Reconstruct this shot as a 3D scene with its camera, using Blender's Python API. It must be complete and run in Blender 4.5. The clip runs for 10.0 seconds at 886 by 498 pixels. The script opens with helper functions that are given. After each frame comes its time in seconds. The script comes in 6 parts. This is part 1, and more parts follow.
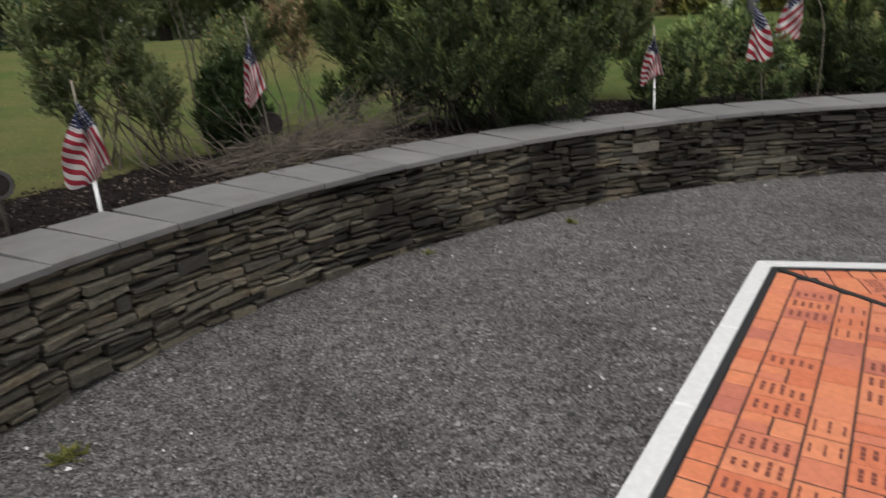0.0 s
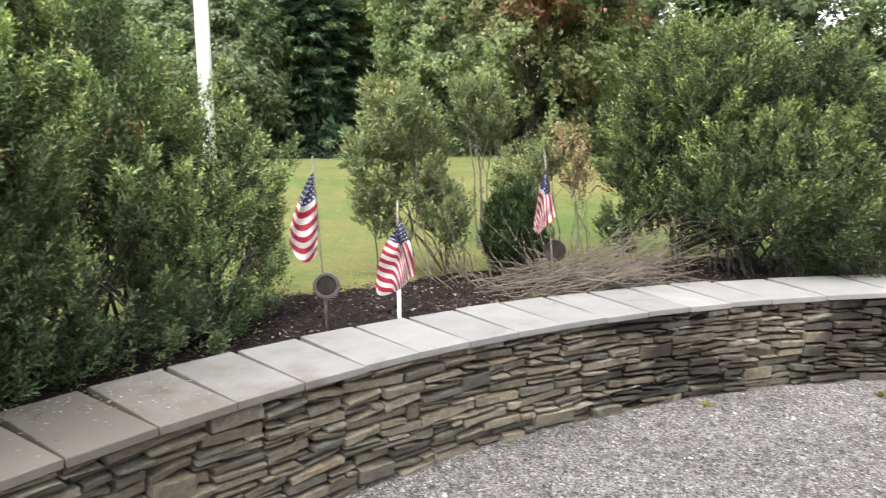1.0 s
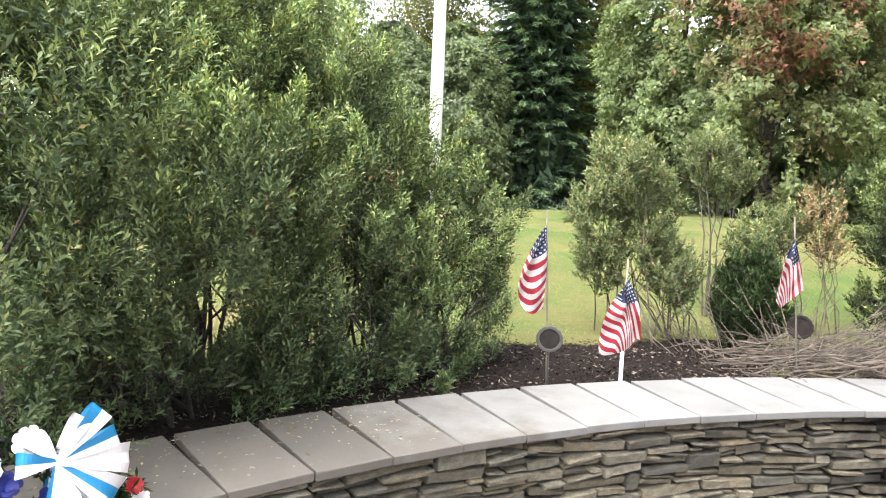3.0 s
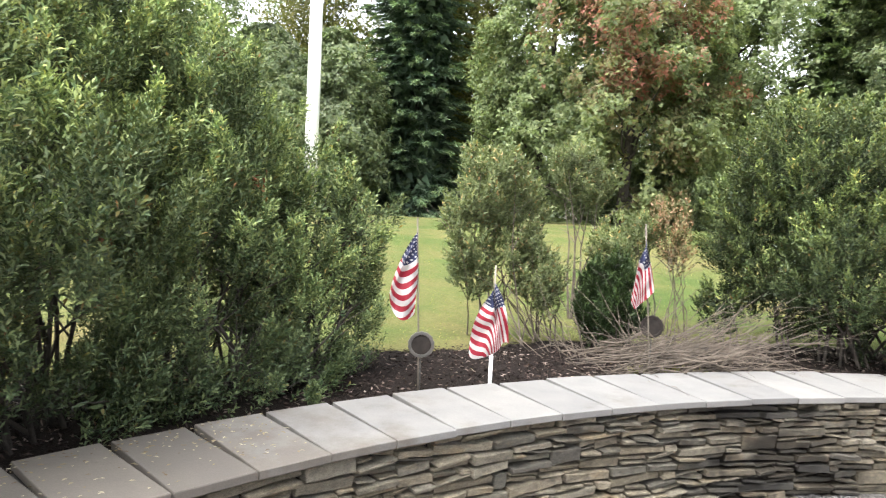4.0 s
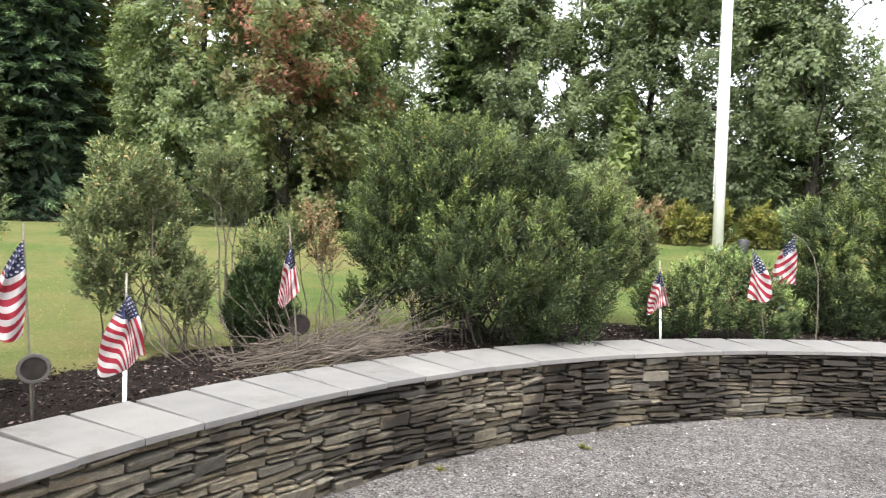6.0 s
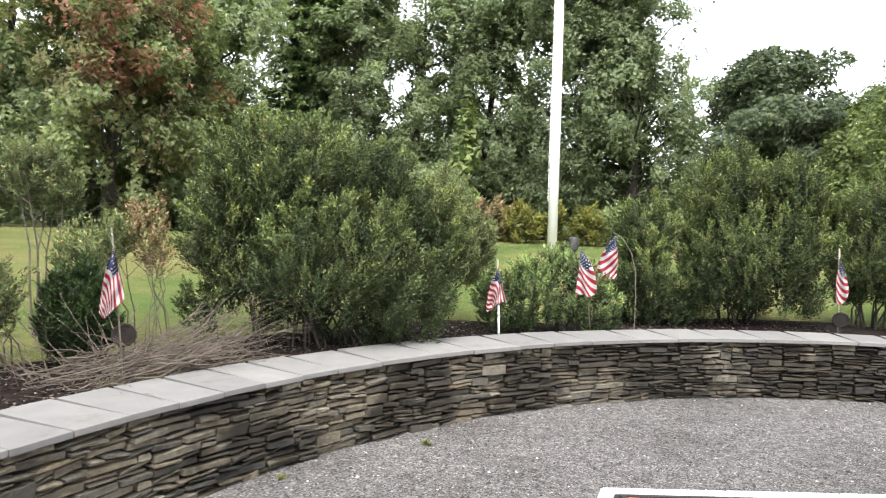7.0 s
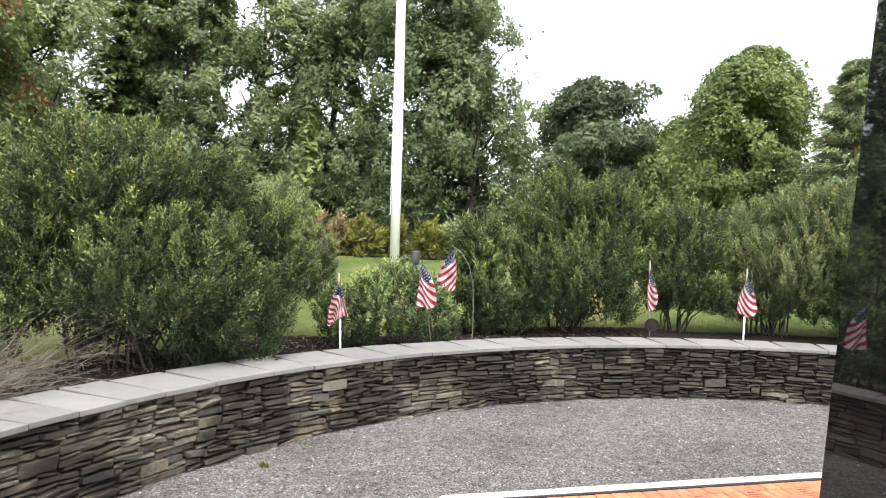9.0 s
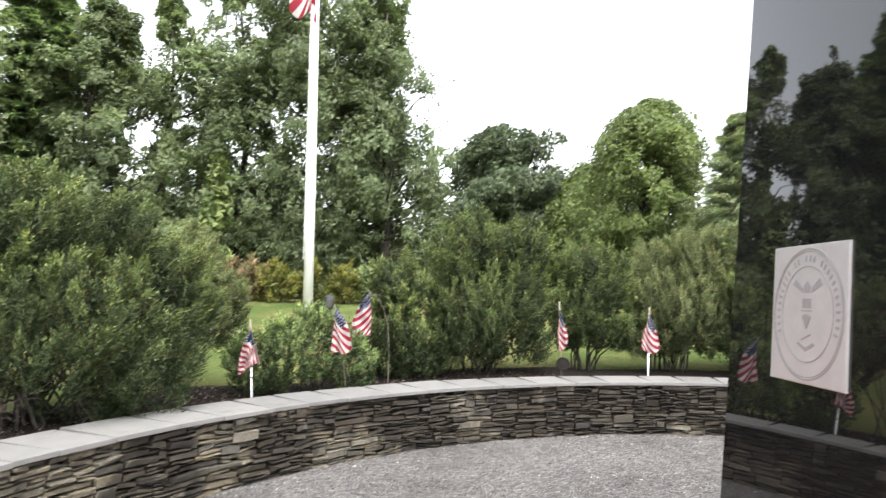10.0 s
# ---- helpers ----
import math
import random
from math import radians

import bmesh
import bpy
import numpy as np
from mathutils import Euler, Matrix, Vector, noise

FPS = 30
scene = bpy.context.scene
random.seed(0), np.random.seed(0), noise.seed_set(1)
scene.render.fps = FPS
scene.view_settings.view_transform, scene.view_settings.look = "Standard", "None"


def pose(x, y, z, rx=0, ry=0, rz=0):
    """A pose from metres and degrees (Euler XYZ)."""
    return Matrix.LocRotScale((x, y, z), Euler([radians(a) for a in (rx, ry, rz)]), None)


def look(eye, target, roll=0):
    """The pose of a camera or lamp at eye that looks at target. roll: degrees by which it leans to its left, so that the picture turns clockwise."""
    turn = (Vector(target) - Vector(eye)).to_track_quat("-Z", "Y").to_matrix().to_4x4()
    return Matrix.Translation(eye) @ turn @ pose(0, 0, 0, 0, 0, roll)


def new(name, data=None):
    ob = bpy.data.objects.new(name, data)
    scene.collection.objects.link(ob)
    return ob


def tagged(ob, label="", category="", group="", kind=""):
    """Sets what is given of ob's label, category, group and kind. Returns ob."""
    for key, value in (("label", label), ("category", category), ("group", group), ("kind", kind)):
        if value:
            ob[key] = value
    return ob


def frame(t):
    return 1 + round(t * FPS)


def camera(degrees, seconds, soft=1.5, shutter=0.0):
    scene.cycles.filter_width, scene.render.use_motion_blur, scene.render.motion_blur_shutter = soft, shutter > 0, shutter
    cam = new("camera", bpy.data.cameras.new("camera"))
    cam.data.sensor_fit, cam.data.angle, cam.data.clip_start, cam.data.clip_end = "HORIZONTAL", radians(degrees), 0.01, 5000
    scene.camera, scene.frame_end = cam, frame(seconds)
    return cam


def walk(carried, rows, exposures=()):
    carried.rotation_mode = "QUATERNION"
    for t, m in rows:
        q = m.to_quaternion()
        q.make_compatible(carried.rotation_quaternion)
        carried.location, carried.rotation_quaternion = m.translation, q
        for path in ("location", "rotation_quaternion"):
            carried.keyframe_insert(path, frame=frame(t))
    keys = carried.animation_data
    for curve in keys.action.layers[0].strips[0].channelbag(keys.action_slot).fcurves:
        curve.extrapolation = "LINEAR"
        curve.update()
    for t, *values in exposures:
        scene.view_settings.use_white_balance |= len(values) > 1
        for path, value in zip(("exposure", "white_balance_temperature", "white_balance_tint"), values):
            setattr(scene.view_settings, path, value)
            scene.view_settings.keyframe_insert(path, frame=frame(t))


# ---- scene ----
cam = camera(67.0, 10.0, soft=1.15, shutter=0.15)
PATH = [
    (0, (0.076, 0.594, 1.382), (0.066, 2.49, 0.744), -3.4),
    (0.1, (0.040, 0.596, 1.392), (-0.050, 2.512, 0.828), -3.0),
    (0.2, (0.017, 0.598, 1.406), (-0.112, 2.523, 0.880), -2.5),
    (0.3, (-0.013, 0.599, 1.419), (-0.223, 2.538, 0.978), -1.6),
    (0.4, (-0.038, 0.604, 1.438), (-0.304, 2.541, 1.020), -0.9),
    (0.5, (-0.054, 0.608, 1.447), (-0.37, 2.542, 1.046), -0.4),
    (1, (-0.201, 0.577, 1.481), (-0.876, 2.438, 1.196), -0.5),
    (1.5, (-0.29, 0.54, 1.503), (-1.252, 2.273, 1.237), 0.5),
    (2, (-0.32, 0.526, 1.528), (-1.476, 2.142, 1.302), 2.2),
    (2.2, (-0.325, 0.519, 1.529), (-1.549, 2.086, 1.313), 2.1),
    (3.3, (-0.299, 0.497, 1.492), (-1.482, 2.105, 1.37), 2.1),
    (3.5, (-0.3, 0.519, 1.517), (-1.419, 2.172, 1.386), 2.5),
    (4, (-0.258, 0.515, 1.501), (-1.171, 2.292, 1.393), 2.7),
    (4.5, (-0.213, 0.52, 1.503), (-0.904, 2.394, 1.395), 2.0),
    (5, (-0.175, 0.523, 1.502), (-0.63, 2.469, 1.408), 1.8),
    (5.5, (-0.161, 0.526, 1.487), (-0.387, 2.512, 1.415), 1.8),
    (6, (-0.127, 0.51, 1.505), (-0.097, 2.509, 1.442), 1.8),
    (6.2, (-0.118, 0.519, 1.509), (0.009, 2.514, 1.45), 1.5),
    (7.5, (-0.061, 0.48, 1.538), (0.576, 2.375, 1.495), 1.9),
    (8, (-0.054, 0.493, 1.52), (0.698, 2.346, 1.501), 1.8),
    (8.5, (-0.05, 0.479, 1.531), (0.799, 2.289, 1.523), 1.9),
    (9, (-0.06, 0.482, 1.527), (0.848, 2.264, 1.526), 1.6),
    (9.5, (-0.06, 0.474, 1.521), (0.858, 2.251, 1.527), 1.2),
    (9.7, (-0.067, 0.463, 1.520), (0.878, 2.226, 1.532), 1.2),
    (9.8, (-0.070, 0.455, 1.521), (0.921, 2.192, 1.567), 1.0),
    (9.9, (-0.079, 0.445, 1.522), (0.970, 2.146, 1.608), 0.8),
    (10, (-0.085, 0.436, 1.525), (1.037, 2.086, 1.659), 0.7),
]
EXPOSURES = [(0.0, -0.8), (0.2, -0.3), (0.3, -0.05), (0.5, 0.42), (1.0, 1.1), (1.5, 1.38), (2.2, 1.52), (3.5, 1.35), (4.5, 1.16), (5.5, 0.99), (7.5, 0.88), (9.5, 0.85), (10.0, 0.93)]
walk(cam, [(t, look(eye, target, roll)) for t, eye, target, roll in PATH], EXPOSURES)

# ---- light ----
world = bpy.data.worlds.new("overcast_sky")
scene.world = world
world.use_nodes = True
wn, wl = world.node_tree.nodes, world.node_tree.links
wn.clear()
sky = wn.new("ShaderNodeTexSky")
sky.sky_type = "NISHITA"
sky.sun_disc = False
sky.sun_elevation = radians(63)
sky.sun_rotation = radians(199)
sky.air_density, sky.dust_density, sky.ozone_density = 1.0, 4.0, 1.0
cloud = wn.new("ShaderNodeHueSaturation")
cloud.inputs["Saturation"].default_value = 0.22
cloud.inputs["Value"].default_value = 2.6
sky_out = wn.new("ShaderNodeBackground")
sky_out.inputs["Strength"].default_value = 0.14
world_out = wn.new("ShaderNodeOutputWorld")
wl.new(sky.outputs[0], cloud.inputs["Color"])
wl.new(cloud.outputs[0], sky_out.inputs["Color"])
wl.new(sky_out.outputs[0], world_out.inputs["Surface"])

sun_data = bpy.data.lights.new("sun", "SUN")
sun_data.energy = 1.7
sun_data.angle = radians(56)
sun_data.color = (1.0, 0.97, 0.92)
sun = new("sun", sun_data)
sun.matrix_world = look((-3.2, -9.5, 19.5), (0, 0, 0))


# ---- materials ----
def material(name, rough=0.7, metal=0.0):
    m = bpy.data.materials.new(name)
    m.use_nodes = True
    nt = m.node_tree
    bsdf = nt.nodes["Principled BSDF"]
    bsdf.inputs["Roughness"].default_value = rough
    bsdf.inputs["Metallic"].default_value = metal
    return m, nt, bsdf


def node(nt, kind, **inputs):
    n = nt.nodes.new(kind)
    for key, value in inputs.items():
        n.inputs[key.replace("_", " ")].default_value = value
    return n


def coords(nt, scale=(1, 1, 1)):
    geo = nt.nodes.new("ShaderNodeNewGeometry")
    mul = nt.nodes.new("ShaderNodeVectorMath")
    mul.operation = "MULTIPLY"
    mul.inputs[1].default_value = scale
    nt.links.new(geo.outputs["Position"], mul.inputs[0])
    return mul.outputs[0]


def noise_tex(nt, vec, scale, detail=4.0, rough=0.6):
    n = node(nt, "ShaderNodeTexNoise", Scale=scale, Detail=detail, Roughness=rough)
    nt.links.new(vec, n.inputs["Vector"])
    return n.outputs["Fac"]


def ramp(nt, fac, stops):
    r = nt.nodes.new("ShaderNodeValToRGB")
    e = r.color_ramp.elements
    while len(e) < len(stops):
        e.new(0.5)
    for el, (p, c) in zip(e, stops):
        el.position = p
        el.color = (*c, 1)
    nt.links.new(fac, r.inputs["Fac"])
    return r.outputs["Color"]


def mix(nt, fac, a, b, mode="MIX"):
    n = nt.nodes.new("ShaderNodeMix")
    n.data_type = "RGBA"
    n.blend_type = mode
    if isinstance(fac, (int, float)):
        n.inputs[0].default_value = fac
    else:
        nt.links.new(fac, n.inputs[0])
    for sock, v in ((n.inputs[6], a), (n.inputs[7], b)):
        if isinstance(v, tuple):
            sock.default_value = (*v, 1)
        else:
            nt.links.new(v, sock)
    return n.outputs[2]


def bump(nt, bsdf, height, strength=0.5, distance=0.01):
    b = nt.nodes.new("ShaderNodeBump")
    b.inputs["Strength"].default_value = strength
    b.inputs["Distance"].default_value = distance
    nt.links.new(height, b.inputs["Height"])
    nt.links.new(b.outputs[0], bsdf.inputs["Normal"])


def maprange(nt, fac, a, b, lo=0.0, hi=1.0):
    n = nt.nodes.new("ShaderNodeMapRange")
    for i, v in enumerate((a, b, lo, hi)):
        n.inputs[i + 1].default_value = v
    nt.links.new(fac, n.inputs[0])
    return n.outputs[0]


def island_random(nt):
    return nt.nodes.new("ShaderNodeNewGeometry").outputs["Random Per Island"]


def object_random(nt):
    return nt.nodes.new("ShaderNodeObjectInfo").outputs["Random"]


def leaf_material(name, stops, rough=0.5, through_light=0.16, patch=((0.8, 0.8, 0.8), (1.2, 1.2, 1.2)), patch_scale=1.2, blush=None, young_lit=(1.9, 1.85, 1.7)):
    """Leaves: colour by leaf, paler on new shoots and, with light put into the colour, high on shrubs; slow drifts of
    tone over the crown; blush: a tint that some boughs take on.
    """
    m, nt, bsdf = material(name, rough)
    v = coords(nt)
    base = ramp(nt, island_random(nt), stops)
    drift = ramp(nt, noise_tex(nt, v, patch_scale, 2.0), [(0.35, patch[0]), (0.65, patch[1])])
    col = mix(nt, 1.0, base, drift, "MULTIPLY")
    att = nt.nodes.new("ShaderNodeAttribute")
    att.attribute_name = "young_lit"
    col = mix(nt, att.outputs["Fac"], col, mix(nt, 1.0, col, young_lit, "MULTIPLY"))
    if blush:
        bough = maprange(nt, noise_tex(nt, v, 0.45, 3.0, 0.6), 0.50, 0.62, 0.0, 0.5)
        pick = maprange(nt, noise_tex(nt, v, 9.0, 2.0), 0.42, 0.62)
        both = nt.nodes.new("ShaderNodeMath")
        both.operation = "MULTIPLY"
        nt.links.new(bough, both.inputs[0])
        nt.links.new(pick, both.inputs[1])
        col = mix(nt, both.outputs[0], col, blush)
    nt.links.new(col, bsdf.inputs["Base Color"])
    bsdf.inputs["Specular IOR Level"].default_value = 0.22
    tr = nt.nodes.new("ShaderNodeBsdfTranslucent")
    warm = mix(nt, 1.0, col, (1.35, 1.45, 0.9), "MULTIPLY")
    nt.links.new(warm, tr.inputs["Color"])
    mx = nt.nodes.new("ShaderNodeMixShader")
    mx.inputs[0].default_value = through_light
    nt.links.new(bsdf.outputs[0], mx.inputs[1])
    nt.links.new(tr.outputs[0], mx.inputs[2])
    nt.links.new(mx.outputs[0], nt.nodes["Material Output"].inputs["Surface"])
    return m


def mat_plain(name, a, b, rough=0.7, metal=0.0, scale=20.0, strength=0.2, distance=0.003, random_tint=0.0):
    m, nt, bsdf = material(name, rough, metal)
    v = coords(nt)
    n1 = noise_tex(nt, v, scale, 5.0)
    col = ramp(nt, n1, [(0.3, a), (0.7, b)])
    if random_tint:
        tint = maprange(nt, object_random(nt), 0, 1, 1 - random_tint, 1 + random_tint)
        n = nt.nodes.new("ShaderNodeVectorMath")
        n.operation = "SCALE"
        nt.links.new(col, n.inputs[0])
        nt.links.new(tint, n.inputs["Scale"])
        col = n.outputs[0]
    nt.links.new(col, bsdf.inputs["Base Color"])
    bump(nt, bsdf, noise_tex(nt, v, scale * 6, 3.0), strength, distance)
    return m


# where water seeps out of the wall: place and reach
SEEPS = ((1.0, 5.57, 0.15, 0.42), (-0.26, 4.72, 0.10, 0.46), (0.66, 5.36, 0.10, 0.26), (3.6, 6.18, 0.12, 0.5), (4.55, 6.06, 0.40, 0.5), (2.6, 6.1, 0.45, 0.35), (6.0, 5.5, 0.40, 0.6), (2.0, 6.05, 0.10, 0.45), (5.3, 5.85, 0.25, 0.5), (6.8, 4.95, 0.35, 0.6), (3.2, 6.2, 0.50, 0.4), (1.7, 5.95, 0.52, 0.3), (0.2, 5.2, 0.54, 0.2), (-1.25, 3.72, 0.52, 0.15))


def mat_stone(name, per_object):
    """Split fieldstone: grey, tan and rust, damp dark patches with edges of their own."""
    m, nt, bsdf = material(name, 0.8)
    v = coords(nt, (1, 1, 2.2))
    rnd = object_random(nt) if per_object else island_random(nt)
    base = ramp(nt, rnd, [(0.0, (0.066, 0.061, 0.054)), (0.15, (0.135, 0.125, 0.101)), (0.32, (0.211, 0.180, 0.129)), (0.46, (0.107, 0.101, 0.085)),
                          (0.62, (0.243, 0.211, 0.157)), (0.78, (0.145, 0.125, 0.090)), (0.9, (0.192, 0.178, 0.145)), (1.0, (0.264, 0.235, 0.180))])
    grain = ramp(nt, noise_tex(nt, v, 28, 6.0), [(0.25, (0.45, 0.45, 0.45)), (0.7, (1.1, 1.08, 1.05))])
    col = mix(nt, 1.0, base, grain, "MULTIPLY")
    rust = maprange(nt, noise_tex(nt, v, 5.5, 4.0), 0.56, 0.68)
    col = mix(nt, rust, col, mix(nt, 1.0, col, (1.06, 0.95, 0.80), "MULTIPLY"))
    seep = None
    for x, y, z, r in SEEPS:
        gap = nt.nodes.new("ShaderNodeVectorMath")
        gap.operation = "DISTANCE"
        gap.inputs[1].default_value = (x, y, z)
        nt.links.new(coords(nt), gap.inputs[0])
        near = maprange(nt, gap.outputs["Value"], 0.0, r * 2, 0.36, 0.0)
        if seep is None:
            seep = near
        else:
            top = nt.nodes.new("ShaderNodeMath")
            top.operation = "MAXIMUM"
            nt.links.new(seep, top.inputs[0])
            nt.links.new(near, top.inputs[1])
            seep = top.outputs[0]
    both = nt.nodes.new("ShaderNodeMath")
    nt.links.new(seep, both.inputs[0])
    nt.links.new(noise_tex(nt, coords(nt), 1.9, 5.0, 0.7), both.inputs[1])
    damp = maprange(nt, both.outputs[0], 0.62, 0.73)
    col = mix(nt, damp, col, mix(nt, 1.0, col, (0.24, 0.225, 0.21), "MULTIPLY"))
    nt.links.new(maprange(nt, damp, 0, 1, 0.85, 0.55), bsdf.inputs["Roughness"])
    fine = ramp(nt, noise_tex(nt, coords(nt, (1, 1, 3.0)), 110, 5.0, 0.7), [(0.3, (0.52, 0.52, 0.52)), (0.7, (1.40, 1.40, 1.38))])
    col = mix(nt, 1.0, col, fine, "MULTIPLY")
    nt.links.new(col, bsdf.inputs["Base Color"])
    bump(nt, bsdf, noise_tex(nt, coords(nt, (1, 1, 5.0)), 52, 9.0, 0.8), 0.9, 0.011)
    return m


WALL_TOP = 0.575


def mat_bluestone():
    m, nt, bsdf = material("bluestone_slab", 0.75)
    v = coords(nt)
    base = ramp(nt, object_random(nt), [(0.0, (0.140, 0.138, 0.135)), (0.5, (0.158, 0.156, 0.151)), (1.0, (0.177, 0.173, 0.166))])
    soft = ramp(nt, noise_tex(nt, v, 5, 5.0), [(0.3, (0.86, 0.86, 0.87)), (0.7, (1.08, 1.07, 1.05))])
    fine = ramp(nt, noise_tex(nt, v, 160, 3.0), [(0.35, (0.9, 0.9, 0.9)), (0.65, (1.07, 1.07, 1.07))])
    col = mix(nt, 1.0, mix(nt, 1.0, base, soft, "MULTIPLY"), fine, "MULTIPLY")
    stain = maprange(nt, noise_tex(nt, v, 2.2, 6.0, 0.7), 0.60, 0.70)
    col = mix(nt, stain, col, mix(nt, 1.0, col, (0.74, 0.72, 0.68), "MULTIPLY"))
    # brown stain left by rotting leaves, with the near shrub's shade painted in
    gap = nt.nodes.new("ShaderNodeVectorMath")
    gap.operation = "DISTANCE"
    gap.inputs[1].default_value = (-2.45, 1.55, WALL_TOP)
    nt.links.new(v, gap.inputs[0])
    film_and_shade = nt.nodes.new("ShaderNodeMath")
    nt.links.new(maprange(nt, gap.outputs["Value"], 0.5, 2.0, 0.42, 0.0), film_and_shade.inputs[0])
    nt.links.new(noise_tex(nt, v, 3.4, 6.0, 0.65), film_and_shade.inputs[1])
    col = mix(nt, maprange(nt, film_and_shade.outputs[0], 0.56, 0.80), col, mix(nt, 1.0, col, (0.66, 0.60, 0.54), "MULTIPLY"))
    nt.links.new(col, bsdf.inputs["Base Color"])
    bump(nt, bsdf, noise_tex(nt, v, 60, 5.0), 0.25, 0.004)
    return m


def mat_ground():
    """Gravel, bark mulch and lawn on one sheet, told apart by two weights on its points."""
    m, nt, bsdf = material("ground", 0.95)
    bsdf.inputs["Specular IOR Level"].default_value = 0.15
    v = coords(nt)
    # gravel
    cell = node(nt, "ShaderNodeTexVoronoi", Scale=105.0)
    nt.links.new(v, cell.inputs["Vector"])
    sep = nt.nodes.new("ShaderNodeSeparateColor")
    nt.links.new(cell.outputs["Color"], sep.inputs[0])
    chips = ramp(nt, sep.outputs[0], [(0.0, (0.042, 0.040, 0.039)), (0.3, (0.100, 0.097, 0.095)), (0.7, (0.162, 0.157, 0.154)), (0.96, (0.235, 0.230, 0.225)), (1.0, (0.400, 0.392, 0.385))])
    patch = ramp(nt, noise_tex(nt, v, 1.1, 6.0, 0.65), [(0.3, (0.55, 0.53, 0.51)), (0.5, (0.98, 0.96, 0.95)), (0.7, (1.14, 1.12, 1.11))])
    mottle = ramp(nt, noise_tex(nt, v, 13.0, 6.0, 0.75), [(0.32, (0.48, 0.47, 0.47)), (0.5, (0.98, 0.97, 0.97)), (0.68, (1.38, 1.35, 1.35))])
    gravel = mix(nt, 1.0, mix(nt, 1.0, chips, patch, "MULTIPLY"), mottle, "MULTIPLY")
    # mulch
    bark = ramp(nt, noise_tex(nt, coords(nt, (1, 1, 1)), 60, 6.0, 0.7), [(0.3, (0.006, 0.004, 0.003)), (0.55, (0.016, 0.011, 0.009)), (0.8, (0.040, 0.028, 0.024))])
    # lawn
    turf = ramp(nt, noise_tex(nt, v, 0.55, 6.0, 0.7), [(0.28, (0.052, 0.096, 0.024)), (0.43, (0.088, 0.120, 0.036)), (0.55, (0.138, 0.138, 0.054)), (0.72, (0.190, 0.154, 0.074))])
    blade = ramp(nt, noise_tex(nt, v, 45, 6.0, 0.75), [(0.3, (0.55, 0.58, 0.5)), (0.7, (1.3, 1.3, 1.2))])
    lawn = mix(nt, 1.0, turf, blade, "MULTIPLY")
    att = nt.nodes.new("ShaderNodeAttribute")
    att.attribute_name = "soil"
    sp = nt.nodes.new("ShaderNodeSeparateXYZ")
    nt.links.new(att.outputs["Vector"], sp.inputs[0])
    jag = noise_tex(nt, v, 7, 5.0, 0.7)
    add = nt.nodes.new("ShaderNodeMath")
    nt.links.new(sp.outputs[1], add.inputs[0])
    nt.links.new(maprange(nt, jag, 0, 1, -0.6, 0.6), add.inputs[1])
    soil = mix(nt, maprange(nt, add.outputs[0], 0.42, 0.58), bark, lawn)
    col = mix(nt, sp.outputs[0], gravel, soil)
    nt.links.new(col, bsdf.inputs["Base Color"])
    h = nt.nodes.new("ShaderNodeMath")
    h.operation = "SUBTRACT"
    nt.links.new(noise_tex(nt, v, 55, 6.0, 0.75), h.inputs[0])
    nt.links.new(maprange(nt, cell.outputs["Distance"], 0, 0.6, 0, 0.5), h.inputs[1])
    bump(nt, bsdf, h.outputs[0], 0.9, 0.02)
    return m


def mat_brick():
    m, nt, bsdf = material("clay_paver", 0.8)
    v = coords(nt)
    rnd = nt.nodes.new("ShaderNodeMath")
    rnd.operation = "FRACT"
    add = nt.nodes.new("ShaderNodeMath")
    nt.links.new(object_random(nt), add.inputs[0])
    nt.links.new(island_random(nt), add.inputs[1])
    nt.links.new(add.outputs[0], rnd.inputs[0])
    base = ramp(nt, rnd.outputs[0], [(0.0, (0.490, 0.136, 0.065)), (0.3, (0.544, 0.173, 0.080)), (0.6, (0.571, 0.204, 0.099)), (0.8, (0.503, 0.160, 0.088)), (1.0, (0.394, 0.122, 0.080))])
    grain = ramp(nt, noise_tex(nt, v, 40, 6.0), [(0.3, (0.84, 0.82, 0.8)), (0.7, (1.12, 1.12, 1.1))])
    nt.links.new(mix(nt, 1.0, base, grain, "MULTIPLY"), bsdf.inputs["Base Color"])
    bump(nt, bsdf, noise_tex(nt, v, 120, 4.0), 0.3, 0.003)
    return m


